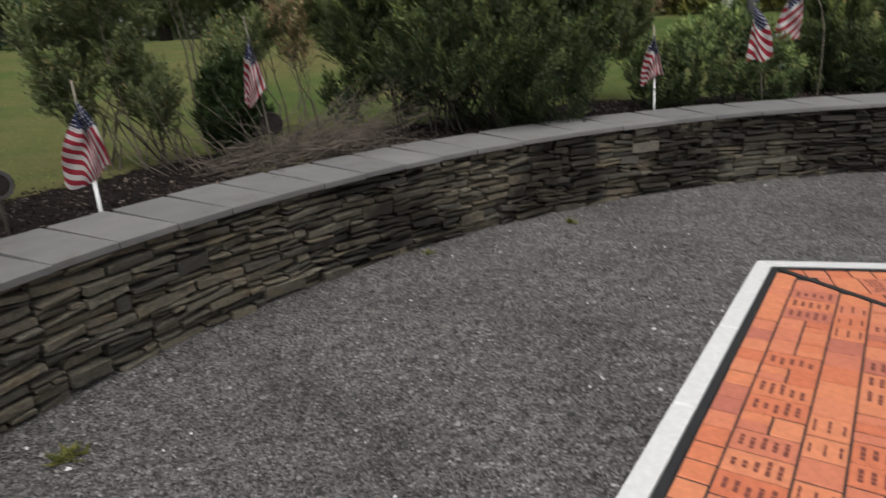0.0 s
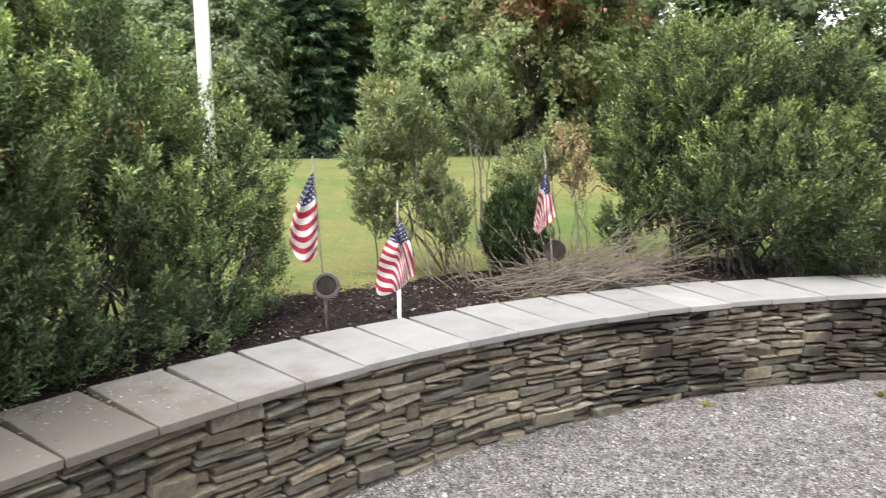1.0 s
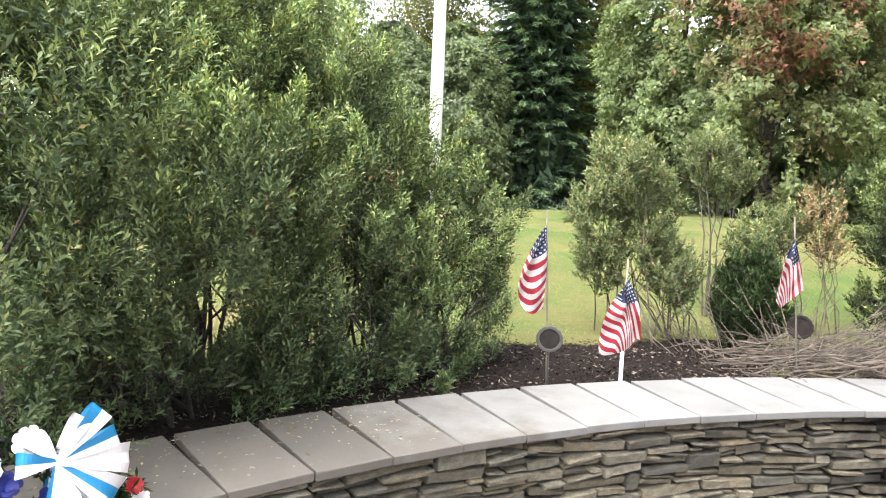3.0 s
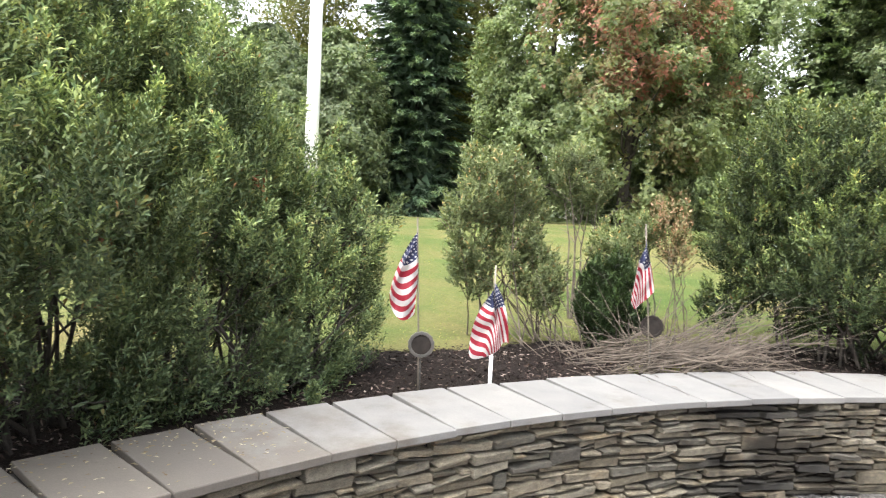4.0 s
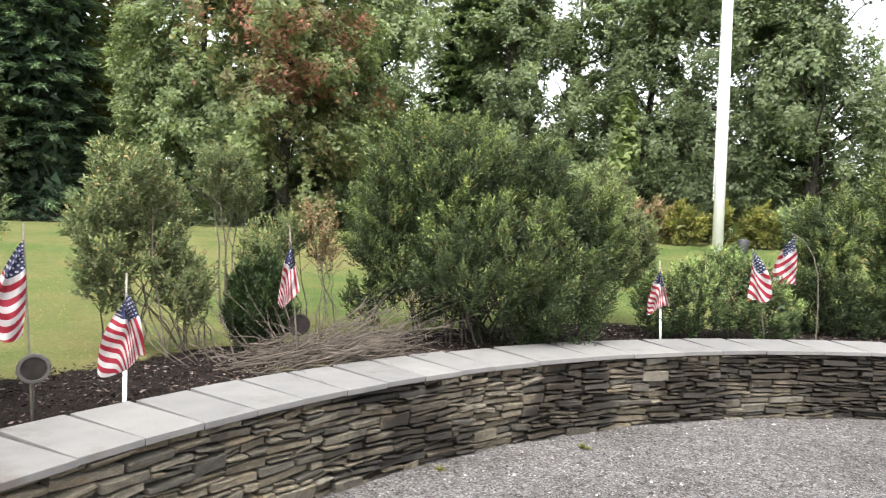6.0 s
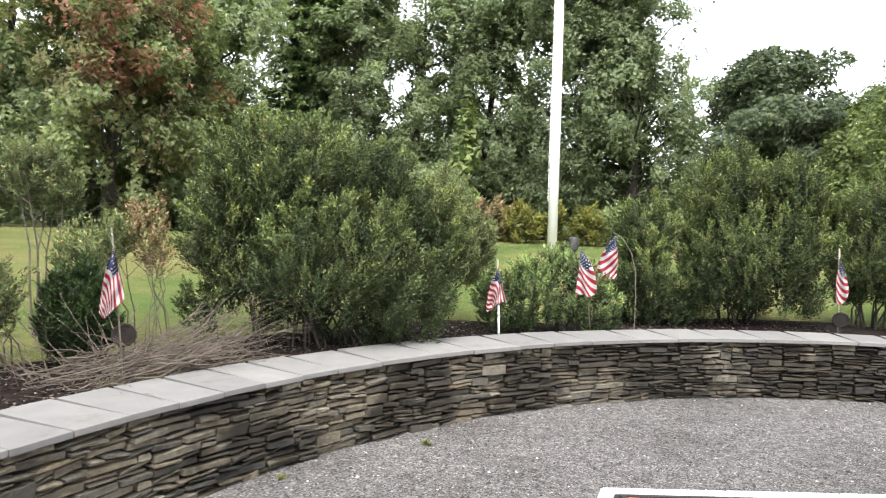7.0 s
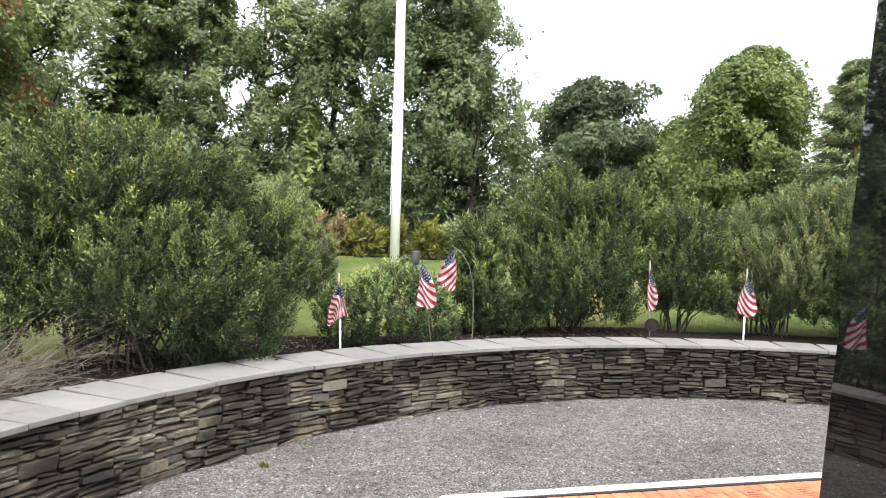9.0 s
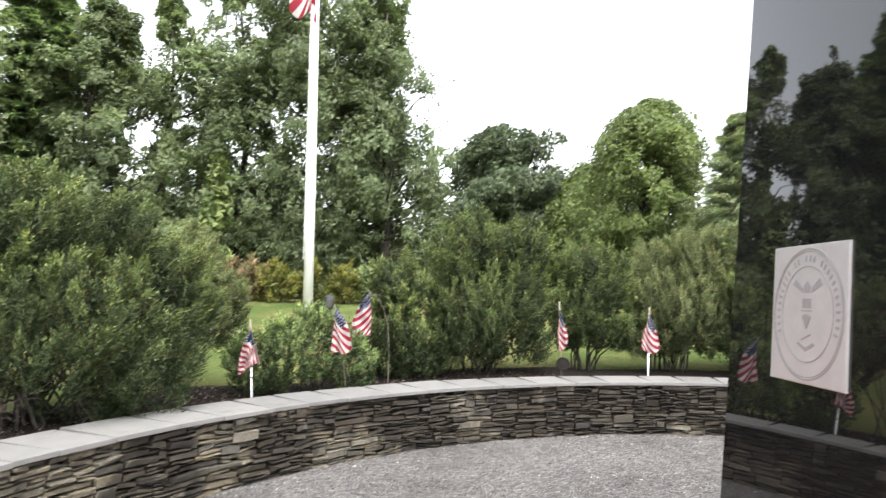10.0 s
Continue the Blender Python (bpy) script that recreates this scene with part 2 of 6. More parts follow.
def mat_flag():
    """Red and white stripes with a blue canton and white dots, by the cloth's own coordinates."""
    m, nt, bsdf = material("flag_cloth", 0.75)
    uv = nt.nodes.new("ShaderNodeUVMap")
    sp = nt.nodes.new("ShaderNodeSeparateXYZ")
    nt.links.new(uv.outputs[0], sp.inputs[0])

    def math(op, a, b=0.0):
        n = nt.nodes.new("ShaderNodeMath")
        n.operation = op
        for sock, val in ((n.inputs[0], a), (n.inputs[1], b)):
            if isinstance(val, (int, float)):
                sock.default_value = val
            else:
                nt.links.new(val, sock)
        return n.outputs[0]

    u, w = sp.outputs[0], sp.outputs[1]
    stripe = math("FLOORED_MODULO", math("FLOOR", math("MULTIPLY", w, 13.0)), 2.0)
    weave = ramp(nt, noise_tex(nt, coords(nt), 30, 4.0), [(0.3, (0.9, 0.9, 0.9)), (0.7, (1.05, 1.05, 1.05))])
    bars = mix(nt, stripe, (0.270, 0.012, 0.028), (0.490, 0.468, 0.462))
    cu = math("SUBTRACT", math("FRACT", math("MULTIPLY", u, 15.0)), 0.5)
    cw = math("SUBTRACT", math("FRACT", math("MULTIPLY", w, 13.0)), 0.5)
    d = math("SQRT", math("ADD", math("MULTIPLY", cu, cu), math("MULTIPLY", cw, cw)))
    star = math("LESS_THAN", d, 0.25)
    canton_col = mix(nt, star, (0.015, 0.020, 0.063), (0.396, 0.396, 0.396))
    canton = math("MULTIPLY", math("LESS_THAN", u, 0.44), math("LESS_THAN", w, 7.0 / 13.0))
    col = mix(nt, 1.0, mix(nt, canton, bars, canton_col), weave, "MULTIPLY")
    nt.links.new(col, bsdf.inputs["Base Color"])
    tr = nt.nodes.new("ShaderNodeBsdfTranslucent")
    nt.links.new(col, tr.inputs["Color"])
    mx = nt.nodes.new("ShaderNodeMixShader")
    mx.inputs[0].default_value = 0.3
    nt.links.new(bsdf.outputs[0], mx.inputs[1])
    nt.links.new(tr.outputs[0], mx.inputs[2])
    nt.links.new(mx.outputs[0], nt.nodes["Material Output"].inputs["Surface"])
    return m


def mat_granite():
    m, nt, bsdf = material("polished_black_granite", 0.06)
    v = coords(nt)
    col = ramp(nt, noise_tex(nt, v, 420, 2.0), [(0.4, (0.004, 0.004, 0.0045)), (0.7, (0.014, 0.014, 0.015))])
    nt.links.new(col, bsdf.inputs["Base Color"])
    nt.links.new(maprange(nt, noise_tex(nt, v, 3, 5.0), 0.3, 0.7, 0.012, 0.03), bsdf.inputs["Roughness"])
    bsdf.inputs["IOR"].default_value = 1.72
    return m


M_STONE = mat_stone("wall_stone", True)
M_STONE_REST = mat_stone("wall_stone_joined", False)
M_CORE = mat_plain("dark_mortar", (0.012, 0.012, 0.012), (0.030, 0.028, 0.026), 0.95)
M_SLAB = mat_bluestone()
M_GROUND = mat_ground()
M_BRICK = mat_brick()
M_ENGRAVE = mat_plain("engraved_letters", (0.130, 0.036, 0.024), (0.175, 0.050, 0.032), 0.9)
M_CURB = mat_plain("pale_granite_curb", (0.52, 0.52, 0.51), (0.62, 0.62, 0.61), 0.7, scale=30, strength=0.3)
M_EDGING = mat_plain("black_edging", (0.007, 0.007, 0.008), (0.018, 0.018, 0.019), 0.6)
M_FLAG = mat_flag()
M_STICK = mat_plain("pale_wood_stick", (0.210, 0.182, 0.135), (0.290, 0.258, 0.200), 0.6, scale=40)
M_STICK_DARK = mat_plain("weathered_stick", (0.084, 0.070, 0.056), (0.159, 0.136, 0.107), 0.7, scale=40)
M_GOLD = mat_plain("gold_finial", (0.440, 0.336, 0.144), (0.544, 0.432, 0.200), 0.35, 0.8)
M_WHITE = mat_plain("white_pole_paint", (0.800, 0.810, 0.810), (0.880, 0.880, 0.870), 0.4, scale=6, strength=0.08)
M_BRONZE = mat_plain("dark_bronze", (0.012, 0.010, 0.009), (0.030, 0.025, 0.022), 0.75, 0.0)
for shine in M_BRONZE.node_tree.nodes:
    if shine.type == "BSDF_PRINCIPLED":
        shine.inputs["Specular IOR Level"].default_value = 0.15
M_RIM = mat_plain("tarnished_rim", (0.056, 0.053, 0.050), (0.098, 0.094, 0.088), 0.5, 0.4)
M_STEEL = mat_plain("grey_metal", (0.033, 0.033, 0.035), (0.060, 0.060, 0.063), 0.5, 0.1)
M_GRANITE = mat_granite()
M_PLATE = mat_plain("etched_pale_plate", (0.335, 0.335, 0.338), (0.391, 0.391, 0.394), 0.45, 0.0, scale=14, strength=0.1)
M_ETCH = mat_plain("etched_grey_line", (0.211, 0.211, 0.214), (0.260, 0.260, 0.264), 0.55)
M_BARK = mat_plain("bark", (0.022, 0.019, 0.016), (0.064, 0.053, 0.043), 0.95, scale=18, strength=0.8, distance=0.01)
M_TWIG = mat_plain("dead_twig", (0.026, 0.020, 0.016), (0.170, 0.138, 0.108), 0.9, scale=9)
M_RIBBON_WHITE = mat_plain("white_ribbon", (0.578, 0.578, 0.593), (0.630, 0.630, 0.637), 0.45)
M_RIBBON_BLUE = mat_plain("sky_blue_ribbon", (0.012, 0.164, 0.363), (0.017, 0.211, 0.422), 0.4)
M_RIBBON_NAVY = mat_plain("navy_blossom", (0.012, 0.018, 0.132), (0.018, 0.030, 0.204), 0.6)
M_RED = mat_plain("red_petal", (0.330, 0.012, 0.018), (0.420, 0.024, 0.030), 0.6)

# inkberry bases hold the shade low down; last factors brighten tips and tops
LEAF_HOLLY = leaf_material("inkberry_leaf", [(0.0, (0.011, 0.021, 0.009)), (0.4, (0.025, 0.038, 0.015)), (0.8, (0.041, 0.057, 0.022)), (0.965, (0.058, 0.074, 0.028)), (0.985, (0.070, 0.072, 0.026)), (1.0, (0.070, 0.042, 0.018))], 0.46, 0.11, young_lit=(4.7, 4.15, 3.3))
LEAF_PALE = leaf_material("pale_inkberry_leaf", [(0.0, (0.026, 0.047, 0.022)), (0.4, (0.059, 0.085, 0.040)), (0.8, (0.098, 0.128, 0.057)), (0.975, (0.126, 0.158, 0.068)), (0.987, (0.141, 0.144, 0.048)), (1.0, (0.124, 0.066, 0.031))], 0.46, 0.14, young_lit=(4.3, 3.9, 3.3))
LEAF_LOW = leaf_material("low_shrub_leaf", [(0.0, (0.020, 0.037, 0.016)), (0.4, (0.045, 0.068, 0.029)), (0.8, (0.075, 0.103, 0.042)), (0.975, (0.097, 0.126, 0.050)), (0.987, (0.109, 0.116, 0.036)), (1.0, (0.095, 0.052, 0.023))], 0.46, 0.14, young_lit=(4.3, 3.9, 3.3))
LEAF_OLIVE = leaf_material("olive_shrub_leaf", [(0.0, (0.063, 0.081, 0.039)), (0.5, (0.103, 0.126, 0.059)), (0.93, (0.148, 0.169, 0.080)), (1.0, (0.263, 0.169, 0.080))], 0.45, 0.25, young_lit=(1.7, 1.65, 1.55))
LEAF_YEW = leaf_material("yew_leaf", [(0.0, (0.012, 0.022, 0.008)), (0.6, (0.022, 0.038, 0.013)), (1.0, (0.041, 0.062, 0.020))], 0.45)
LEAF_RUST = leaf_material("rusty_leaf", [(0.0, (0.096, 0.106, 0.048)), (0.5, (0.161, 0.144, 0.075)), (0.8, (0.261, 0.168, 0.103)), (1.0, (0.301, 0.177, 0.115))], 0.6, young_lit=(1.3, 1.25, 1.2))
LEAF_TREE = leaf_material("tree_leaf", [(0.0, (0.112, 0.148, 0.077)), (0.5, (0.172, 0.213, 0.108)), (1.0, (0.249, 0.288, 0.148))], 0.42, 0.44, patch_scale=0.5)
LEAF_DARK = leaf_material("dark_tree_leaf", [(0.0, (0.084, 0.113, 0.065)), (0.5, (0.133, 0.168, 0.090)), (1.0, (0.203, 0.234, 0.126))], 0.40, 0.42, patch_scale=0.5)
LEAF_MAPLE = leaf_material("turning_maple_leaf", [(0.0, (0.112, 0.143, 0.071)), (0.6, (0.169, 0.205, 0.097)), (1.0, (0.246, 0.271, 0.121))], 0.45, 0.44, patch_scale=0.35, blush=(0.240, 0.087, 0.072))
LEAF_RED = leaf_material("reddened_maple_leaf", [(0.0, (0.144, 0.134, 0.067)), (0.45, (0.216, 0.158, 0.091)), (0.7, (0.297, 0.143, 0.103)), (1.0, (0.378, 0.151, 0.123))], 0.5, 0.4, patch_scale=0.6)
LEAF_BRIGHT = leaf_material("bright_maple_leaf", [(0.0, (0.066, 0.095, 0.031)), (0.5, (0.107, 0.143, 0.047)), (1.0, (0.170, 0.202, 0.067))], 0.45, 0.32, patch_scale=0.5)
LEAF_YELLOW = leaf_material("yellowing_leaf", [(0.0, (0.075, 0.086, 0.024)), (0.5, (0.132, 0.138, 0.038)), (1.0, (0.202, 0.184, 0.055))], 0.5, 0.38)
LEAF_FIR = leaf_material("fir_needle", [(0.0, (0.030, 0.055, 0.036)), (0.6, (0.052, 0.086, 0.052)), (1.0, (0.078, 0.114, 0.065))], 0.5, 0.15, patch_scale=0.8, young_lit=(3.2, 2.8, 2.4))
LEAF_SPRUCE = leaf_material("spruce_needle", [(0.0, (0.077, 0.113, 0.057)), (0.6, (0.123, 0.171, 0.084)), (1.0, (0.182, 0.229, 0.111))], 0.5, 0.25, patch_scale=0.6)
LEAF_PINE = leaf_material("pine_needle", [(0.0, (0.110, 0.142, 0.090)), (0.7, (0.165, 0.205, 0.130)), (0.9, (0.230, 0.262, 0.170)), (1.0, (0.300, 0.200, 0.090))], 0.5, 0.3, patch_scale=0.9)
LEAF_DEEP = leaf_material("deep_green_leaf", [(0.0, (0.045, 0.064, 0.036)), (0.5, (0.074, 0.098, 0.054)), (1.0, (0.120, 0.145, 0.080))], 0.42, 0.40, patch_scale=0.5)
LEAF_DEAD = leaf_material("withered_leaf", [(0.0, (0.060, 0.026, 0.014)), (0.5, (0.130, 0.058, 0.028)), (1.0, (0.200, 0.115, 0.060))], 0.6, 0.2)
LEAF_FALLEN = leaf_material("fallen_leaf", [(0.0, (0.075, 0.050, 0.028)), (0.35, (0.150, 0.112, 0.060)), (0.7, (0.250, 0.215, 0.130)), (1.0, (0.330, 0.305, 0.230))], 0.7, 0.1)
GRASS = leaf_material("grass_blade", [(0.0, (0.107, 0.132, 0.028)), (0.6, (0.156, 0.195, 0.048)), (1.0, (0.293, 0.255, 0.108))], 0.6, 0.3)
M_CHIP = leaf_material("bark_chip", [(0.0, (0.006, 0.004, 0.004)), (0.5, (0.022, 0.014, 0.011)), (0.78, (0.048, 0.034, 0.028)), (0.88, (0.140, 0.108, 0.092)), (1.0, (0.230, 0.190, 0.165))], 0.9, 0.0)
PEBBLE = leaf_material("gravel_chip", [(0.0, (0.034, 0.033, 0.032)), (0.45, (0.105, 0.102, 0.099)), (0.90, (0.180, 0.175, 0.168)), (0.978, (0.225, 0.220, 0.212)), (1.0, (0.560, 0.550, 0.540))], 0.85, 0.0)


# ---- mesh tools ----
class Build:
    """Gathers points and faces of one mesh."""

    def __init__(self):
        self.v, self.f, self.m = [], [], []

    def add(self, verts, faces, slot=0):
        n = len(self.v)
        self.v.extend(verts)
        self.f.extend(tuple(i + n for i in f) for f in faces)
        self.m.extend([slot] * len(faces))

    def tube(self, pts, radii, sides=6, slot=0, cap=True):
        pts = [Vector(p) for p in pts]
        rings = []
        for i, p in enumerate(pts):
            d = (pts[min(i + 1, len(pts) - 1)] - pts[max(i - 1, 0)]).normalized()
            a = d.orthogonal().normalized() if i == 0 else (ref - d * ref.dot(d)).normalized()
            ref = a
            b = d.cross(a)
            rings.append([p + (a * math.cos(t) + b * math.sin(t)) * radii[i] for t in (2 * math.pi * k / sides for k in range(sides))])
        verts = [tuple(q) for r in rings for q in r]
        faces = [(i * sides + k, i * sides + (k + 1) % sides, (i + 1) * sides + (k + 1) % sides, (i + 1) * sides + k)
                 for i in range(len(pts) - 1) for k in range(sides)]
        if cap:
            faces += [tuple(reversed(range(sides))), tuple(range((len(pts) - 1) * sides, len(pts) * sides))]
        self.add(verts, faces, slot)

    def lathe(self, profile, sides=24, at=(0, 0, 0), slot=0):
        """profile: (radius, height) from the bottom up."""
        verts = [(at[0] + r * math.cos(2 * math.pi * k / sides), at[1] + r * math.sin(2 * math.pi * k / sides), at[2] + z)
                 for r, z in profile for k in range(sides)]
        faces = [(i * sides + k, i * sides + (k + 1) % sides, (i + 1) * sides + (k + 1) % sides, (i + 1) * sides + k)
                 for i in range(len(profile) - 1) for k in range(sides)]
        faces += [tuple(reversed(range(sides))), tuple(range((len(profile) - 1) * sides, len(profile) * sides))]
        self.add(verts, faces, slot)

    def prism(self, poly, z0, z1, chamfer=0.0, slot=0):
        """A flat polygon, counter-clockwise, raised from z0 to z1, its upper edge broken by a chamfer."""
        n = len(poly)
        cx, cy = sum(p[0] for p in poly) / n, sum(p[1] for p in poly) / n

        def shrink(p):
            d = math.hypot(p[0] - cx, p[1] - cy) or 1
            k = max(0.0, 1 - 1.4 * chamfer / d)
            return cx + (p[0] - cx) * k, cy + (p[1] - cy) * k

        verts = [(x, y, z0) for x, y in poly] + [(x, y, z1 - chamfer) for x, y in poly]
        faces = [tuple(reversed(range(n)))] + [(i, (i + 1) % n, n + (i + 1) % n, n + i) for i in range(n)]
        if chamfer:
            verts += [(*shrink(p), z1) for p in poly]
            faces += [(n + i, n + (i + 1) % n, 2 * n + (i + 1) % n, 2 * n + i) for i in range(n)]
            faces.append(tuple(range(2 * n, 3 * n)))
        else:
            faces.append(tuple(range(n, 2 * n)))
        self.add(verts, faces, slot)

    def mesh(self, name, *mats, smooth=False):
        me = bpy.data.meshes.new(name)
        me.from_pydata(self.v, [], self.f)
        for m in mats:
            me.materials.append(m)
        if len(mats) > 1:
            me.polygons.foreach_set("material_index", self.m)
        if smooth:
            me.polygons.foreach_set("use_smooth", [True] * len(me.polygons))
        me.update()
        return me


def part(name, build, mat, parent, label="", smooth=False, kind=""):
    mats = mat if isinstance(mat, tuple) else (mat,)
    ob = new(name, build if isinstance(build, bpy.types.Mesh) else build.mesh(name, *mats, smooth=smooth))
    ob.parent = parent
    return tagged(ob, label, kind=kind)


def thing(name, at=(0, 0, 0), label="", category="", group="", kind="", turn=0.0):
    ob = new(name)
    ob.empty_display_size = 0.1
    ob.matrix_basis = pose(*at, 0, 0, turn)
    return tagged(ob, label, category, group, kind)


def quads_mesh(name, pts, mat, young_lit=None):
    """pts: (n, corners, 3) array, one leaf a row; the last argument is each leaf's share of the paler tone, for new
    growth and, on shrubs, painted light.
    """
    n, c = len(pts), pts.shape[1]
    me = bpy.data.meshes.new(name)
    me.vertices.add(n * c)
    me.vertices.foreach_set("co", np.ascontiguousarray(pts, dtype=np.float32).ravel())
    me.loops.add(n * c)
    me.loops.foreach_set("vertex_index", np.arange(n * c, dtype=np.int32))
    me.polygons.add(n)
    me.polygons.foreach_set("loop_start", np.arange(0, n * c, c, dtype=np.int32))
    me.polygons.foreach_set("loop_total", np.full(n, c, dtype=np.int32))
    me.materials.append(mat)
    me.update(calc_edges=True)
    if young_lit is not None:
        me.attributes.new("young_lit", "FLOAT", "POINT").data.foreach_set("value", np.repeat(young_lit, c).astype(np.float32))
    return me


def unit(a):
    return a / np.maximum(np.linalg.norm(a, axis=-1, keepdims=True), 1e-9)


def leaf_quads(base, axis, side, length, width, fold=0.25, corners=4):
    """Folded diamond leaves: base points, ways they grow, and ways across."""
    axis, side = unit(axis), unit(side - axis * np.sum(side * unit(axis), -1, keepdims=True))
    up = np.cross(axis, side)
    l, w = length[:, None], width[:, None]
    if corners == 3:
        return np.stack([base - side * w * 0.5, base + side * w * 0.5, base + axis * l], 1)
    mid = base + axis * l * 0.58
    return np.stack([base, mid + side * w * 0.5 + up * w * fold, base + axis * l - up * l * 0.06, mid - side * w * 0.5 + up * w * fold], 1)


def lump(rng, dirs, n=7, power=0.2):
    """Uneven swelling over directions."""
    out = np.zeros(len(dirs))
    for _ in range(n):
        c = unit(rng.normal(size=3))
        out += power * rng.uniform(-1, 1) * np.exp(-3.0 * (1 - dirs @ c) * rng.uniform(0.8, 2.5))
    return 1 + out


CLEARINGS = []  # balls kept free of leaves


def billows(rng, dirs, n=60, power=0.17):
    """Small swellings and hollows over directions."""
    out = np.zeros(len(dirs))
    for _ in range(n):
        c = unit(rng.normal(size=3))
        out += power * rng.uniform(-1, 1.2) * np.exp(-rng.uniform(14, 44) * (1 - dirs @ c))
    return out


def foliage(rng, blobs, spacing=0.26, tall=0.42, wide=0.105, shoots=60, leaves=9, length=0.037, width=0.0105, shoot=0.11, floor=0.02, upward=0.8, core=1.0, foot=(0, 0, 0), skirt=(0, 1), raw=0.10, corners=3):
    """Tapering upright plumes of leafy shoots that stand out of the hulls of ellipsoids, over a dark mass of coarse
    inner leaves.
    Gives leaf corners and their tone: paler at the tips, darkened low down for shade. skirt: height below which only a
    share of the plumes grows; raw: unevenness of the hull."""
    blobs = np.array(blobs, float)
    size = 4 * np.pi * ((blobs[:, 3] * blobs[:, 4]) ** 1.6 / 3 + (blobs[:, 3] * blobs[:, 5]) ** 1.6 / 3 + (blobs[:, 4] * blobs[:, 5]) ** 1.6 / 3) ** 0.625
    seeds = rng.integers(1 << 30, size=len(blobs))

    def spots(count, lo, hi):
        which = rng.choice(len(blobs), count, p=size / size.sum())
        d = unit(rng.normal(size=(count, 3)))
        flip = (d[:, 2] < -0.35) & (rng.random(count) < 0.6)
        d[flip, 2] *= -1
        swell = np.ones(count)
        for b in range(len(blobs)):
            k = which == b
            r2 = np.random.default_rng(seeds[b])
            swell[k] = lump(r2, d[k], 8, raw) + billows(r2, d[k], 40, raw)
        p = blobs[which, :3] + d * blobs[which, 3:] * (swell * rng.uniform(lo, hi, count))[:, None]
        keep = (p[:, 2] > skirt[0] + 0.12 * rng.normal(size=count)) | (rng.random(count) < skirt[1])
        for b in range(len(blobs)):
            q = np.linalg.norm((p - blobs[b, :3]) / blobs[b, 3:], axis=1)
            keep &= ~((q < 0.82) & (which != b))
        return p[keep], d[keep]

    def clear(p):
        keep = p[:, 2] > floor
        for ball, room in CLEARINGS:
            keep &= np.linalg.norm(p + np.array(foot) - np.array(ball), axis=1) > room
        return keep

    # plumes spread evenly: candidates too near an earlier one are dropped
    head, hd = spots(int(size.sum() / spacing ** 2 * 4), 0.84, 1.03)
    cell, seen = np.floor(head / (spacing * 0.8)).astype(int), set()
    pick = []
    for i, c in enumerate(map(tuple, cell)):
        if c not in seen:
            seen.add(c)
            pick.append(i)
    head, hd = head[pick], hd[pick]
    n = len(head)
    lead = unit(0.55 * hd + np.array([0, 0, upward]) + 0.16 * rng.normal(size=(n, 3)))
    big = rng.uniform(0.65, 1.3, n)
    u = rng.random((n, shoots)) ** 0.8
    girth = np.where(u < 0.45, 0.55 + u, 1.0 * ((1 - u) / 0.55) ** 0.7 + 0.08) * (wide * big)[:, None]
    turn = rng.uniform(0, 6.283, (n, shoots))
    a = unit(np.cross(lead, np.array([0.31, 0.17, 0.2]) + hd))
    c = np.cross(lead, a)
    across = a[:, None] * np.cos(turn)[:, :, None] + c[:, None] * np.sin(turn)[:, :, None]
    off = girth * rng.random((n, shoots)) ** 0.55
    p = (head[:, None] + lead[:, None] * ((u - 0.62) * (tall * big)[:, None])[:, :, None] + across * off[:, :, None]).reshape(-1, 3)
    axis = unit(lead[:, None] * 1.1 + across * (0.55 * (1 - u) + 0.1)[:, :, None] + 0.20 * rng.normal(size=(n, shoots, 3))).reshape(-1, 3)
    tip_and_shade = np.clip(1.05 * u - 0.15 + 0.12 * rng.normal(size=u.shape), 0, 1).ravel()
    tip_and_shade *= np.repeat(rng.uniform(0.15, 1.45, n), shoots) * np.clip((p[:, 2] / p[:, 2].max() - 0.12) / 0.40, 0.04, 1)  # shade near the ground put into the leaf colour
    keep = clear(p)
    p, axis, tip_and_shade = p[keep], axis[keep], tip_and_shade[keep]
    n = len(p)
    l = shoot * rng.uniform(0.6, 1.25, n)
    t = np.tile(np.linspace(0.05, 1.0, leaves), n)
    ax = np.repeat(axis, leaves, 0)
    base = np.repeat(p, leaves, 0) + ax * (np.repeat(l, leaves) * (t - 0.5))[:, None]
    a = unit(np.cross(ax, np.array([0.31, 0.17, 0.93])))
    b = np.cross(ax, a)
    ang = np.tile(np.arange(leaves) * 2.4, n) + np.repeat(rng.uniform(0, 6.3, n), leaves)
    out = a * np.cos(ang)[:, None] + b * np.sin(ang)[:, None]
    grow = unit(0.92 * ax + out * (1.38 - 0.84 * t)[:, None] + 0.15 * rng.normal(size=out.shape))
    q = leaf_quads(base, grow, np.cross(ax, out), length * rng.uniform(0.7, 1.35, len(base)), width * rng.uniform(0.8, 1.4, len(base)), 0.25, corners)
    leaf_tone = np.repeat(tip_and_shade, leaves) * (0.45 + 0.55 * t)
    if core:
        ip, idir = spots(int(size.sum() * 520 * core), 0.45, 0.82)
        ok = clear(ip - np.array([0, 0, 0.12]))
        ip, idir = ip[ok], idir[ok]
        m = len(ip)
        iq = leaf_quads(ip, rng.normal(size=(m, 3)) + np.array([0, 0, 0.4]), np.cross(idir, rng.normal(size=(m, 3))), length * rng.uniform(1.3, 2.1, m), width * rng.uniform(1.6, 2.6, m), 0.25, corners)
        q, leaf_tone = np.concatenate([q, iq]), np.concatenate([leaf_tone, np.zeros(m)])
    return q, leaf_tone


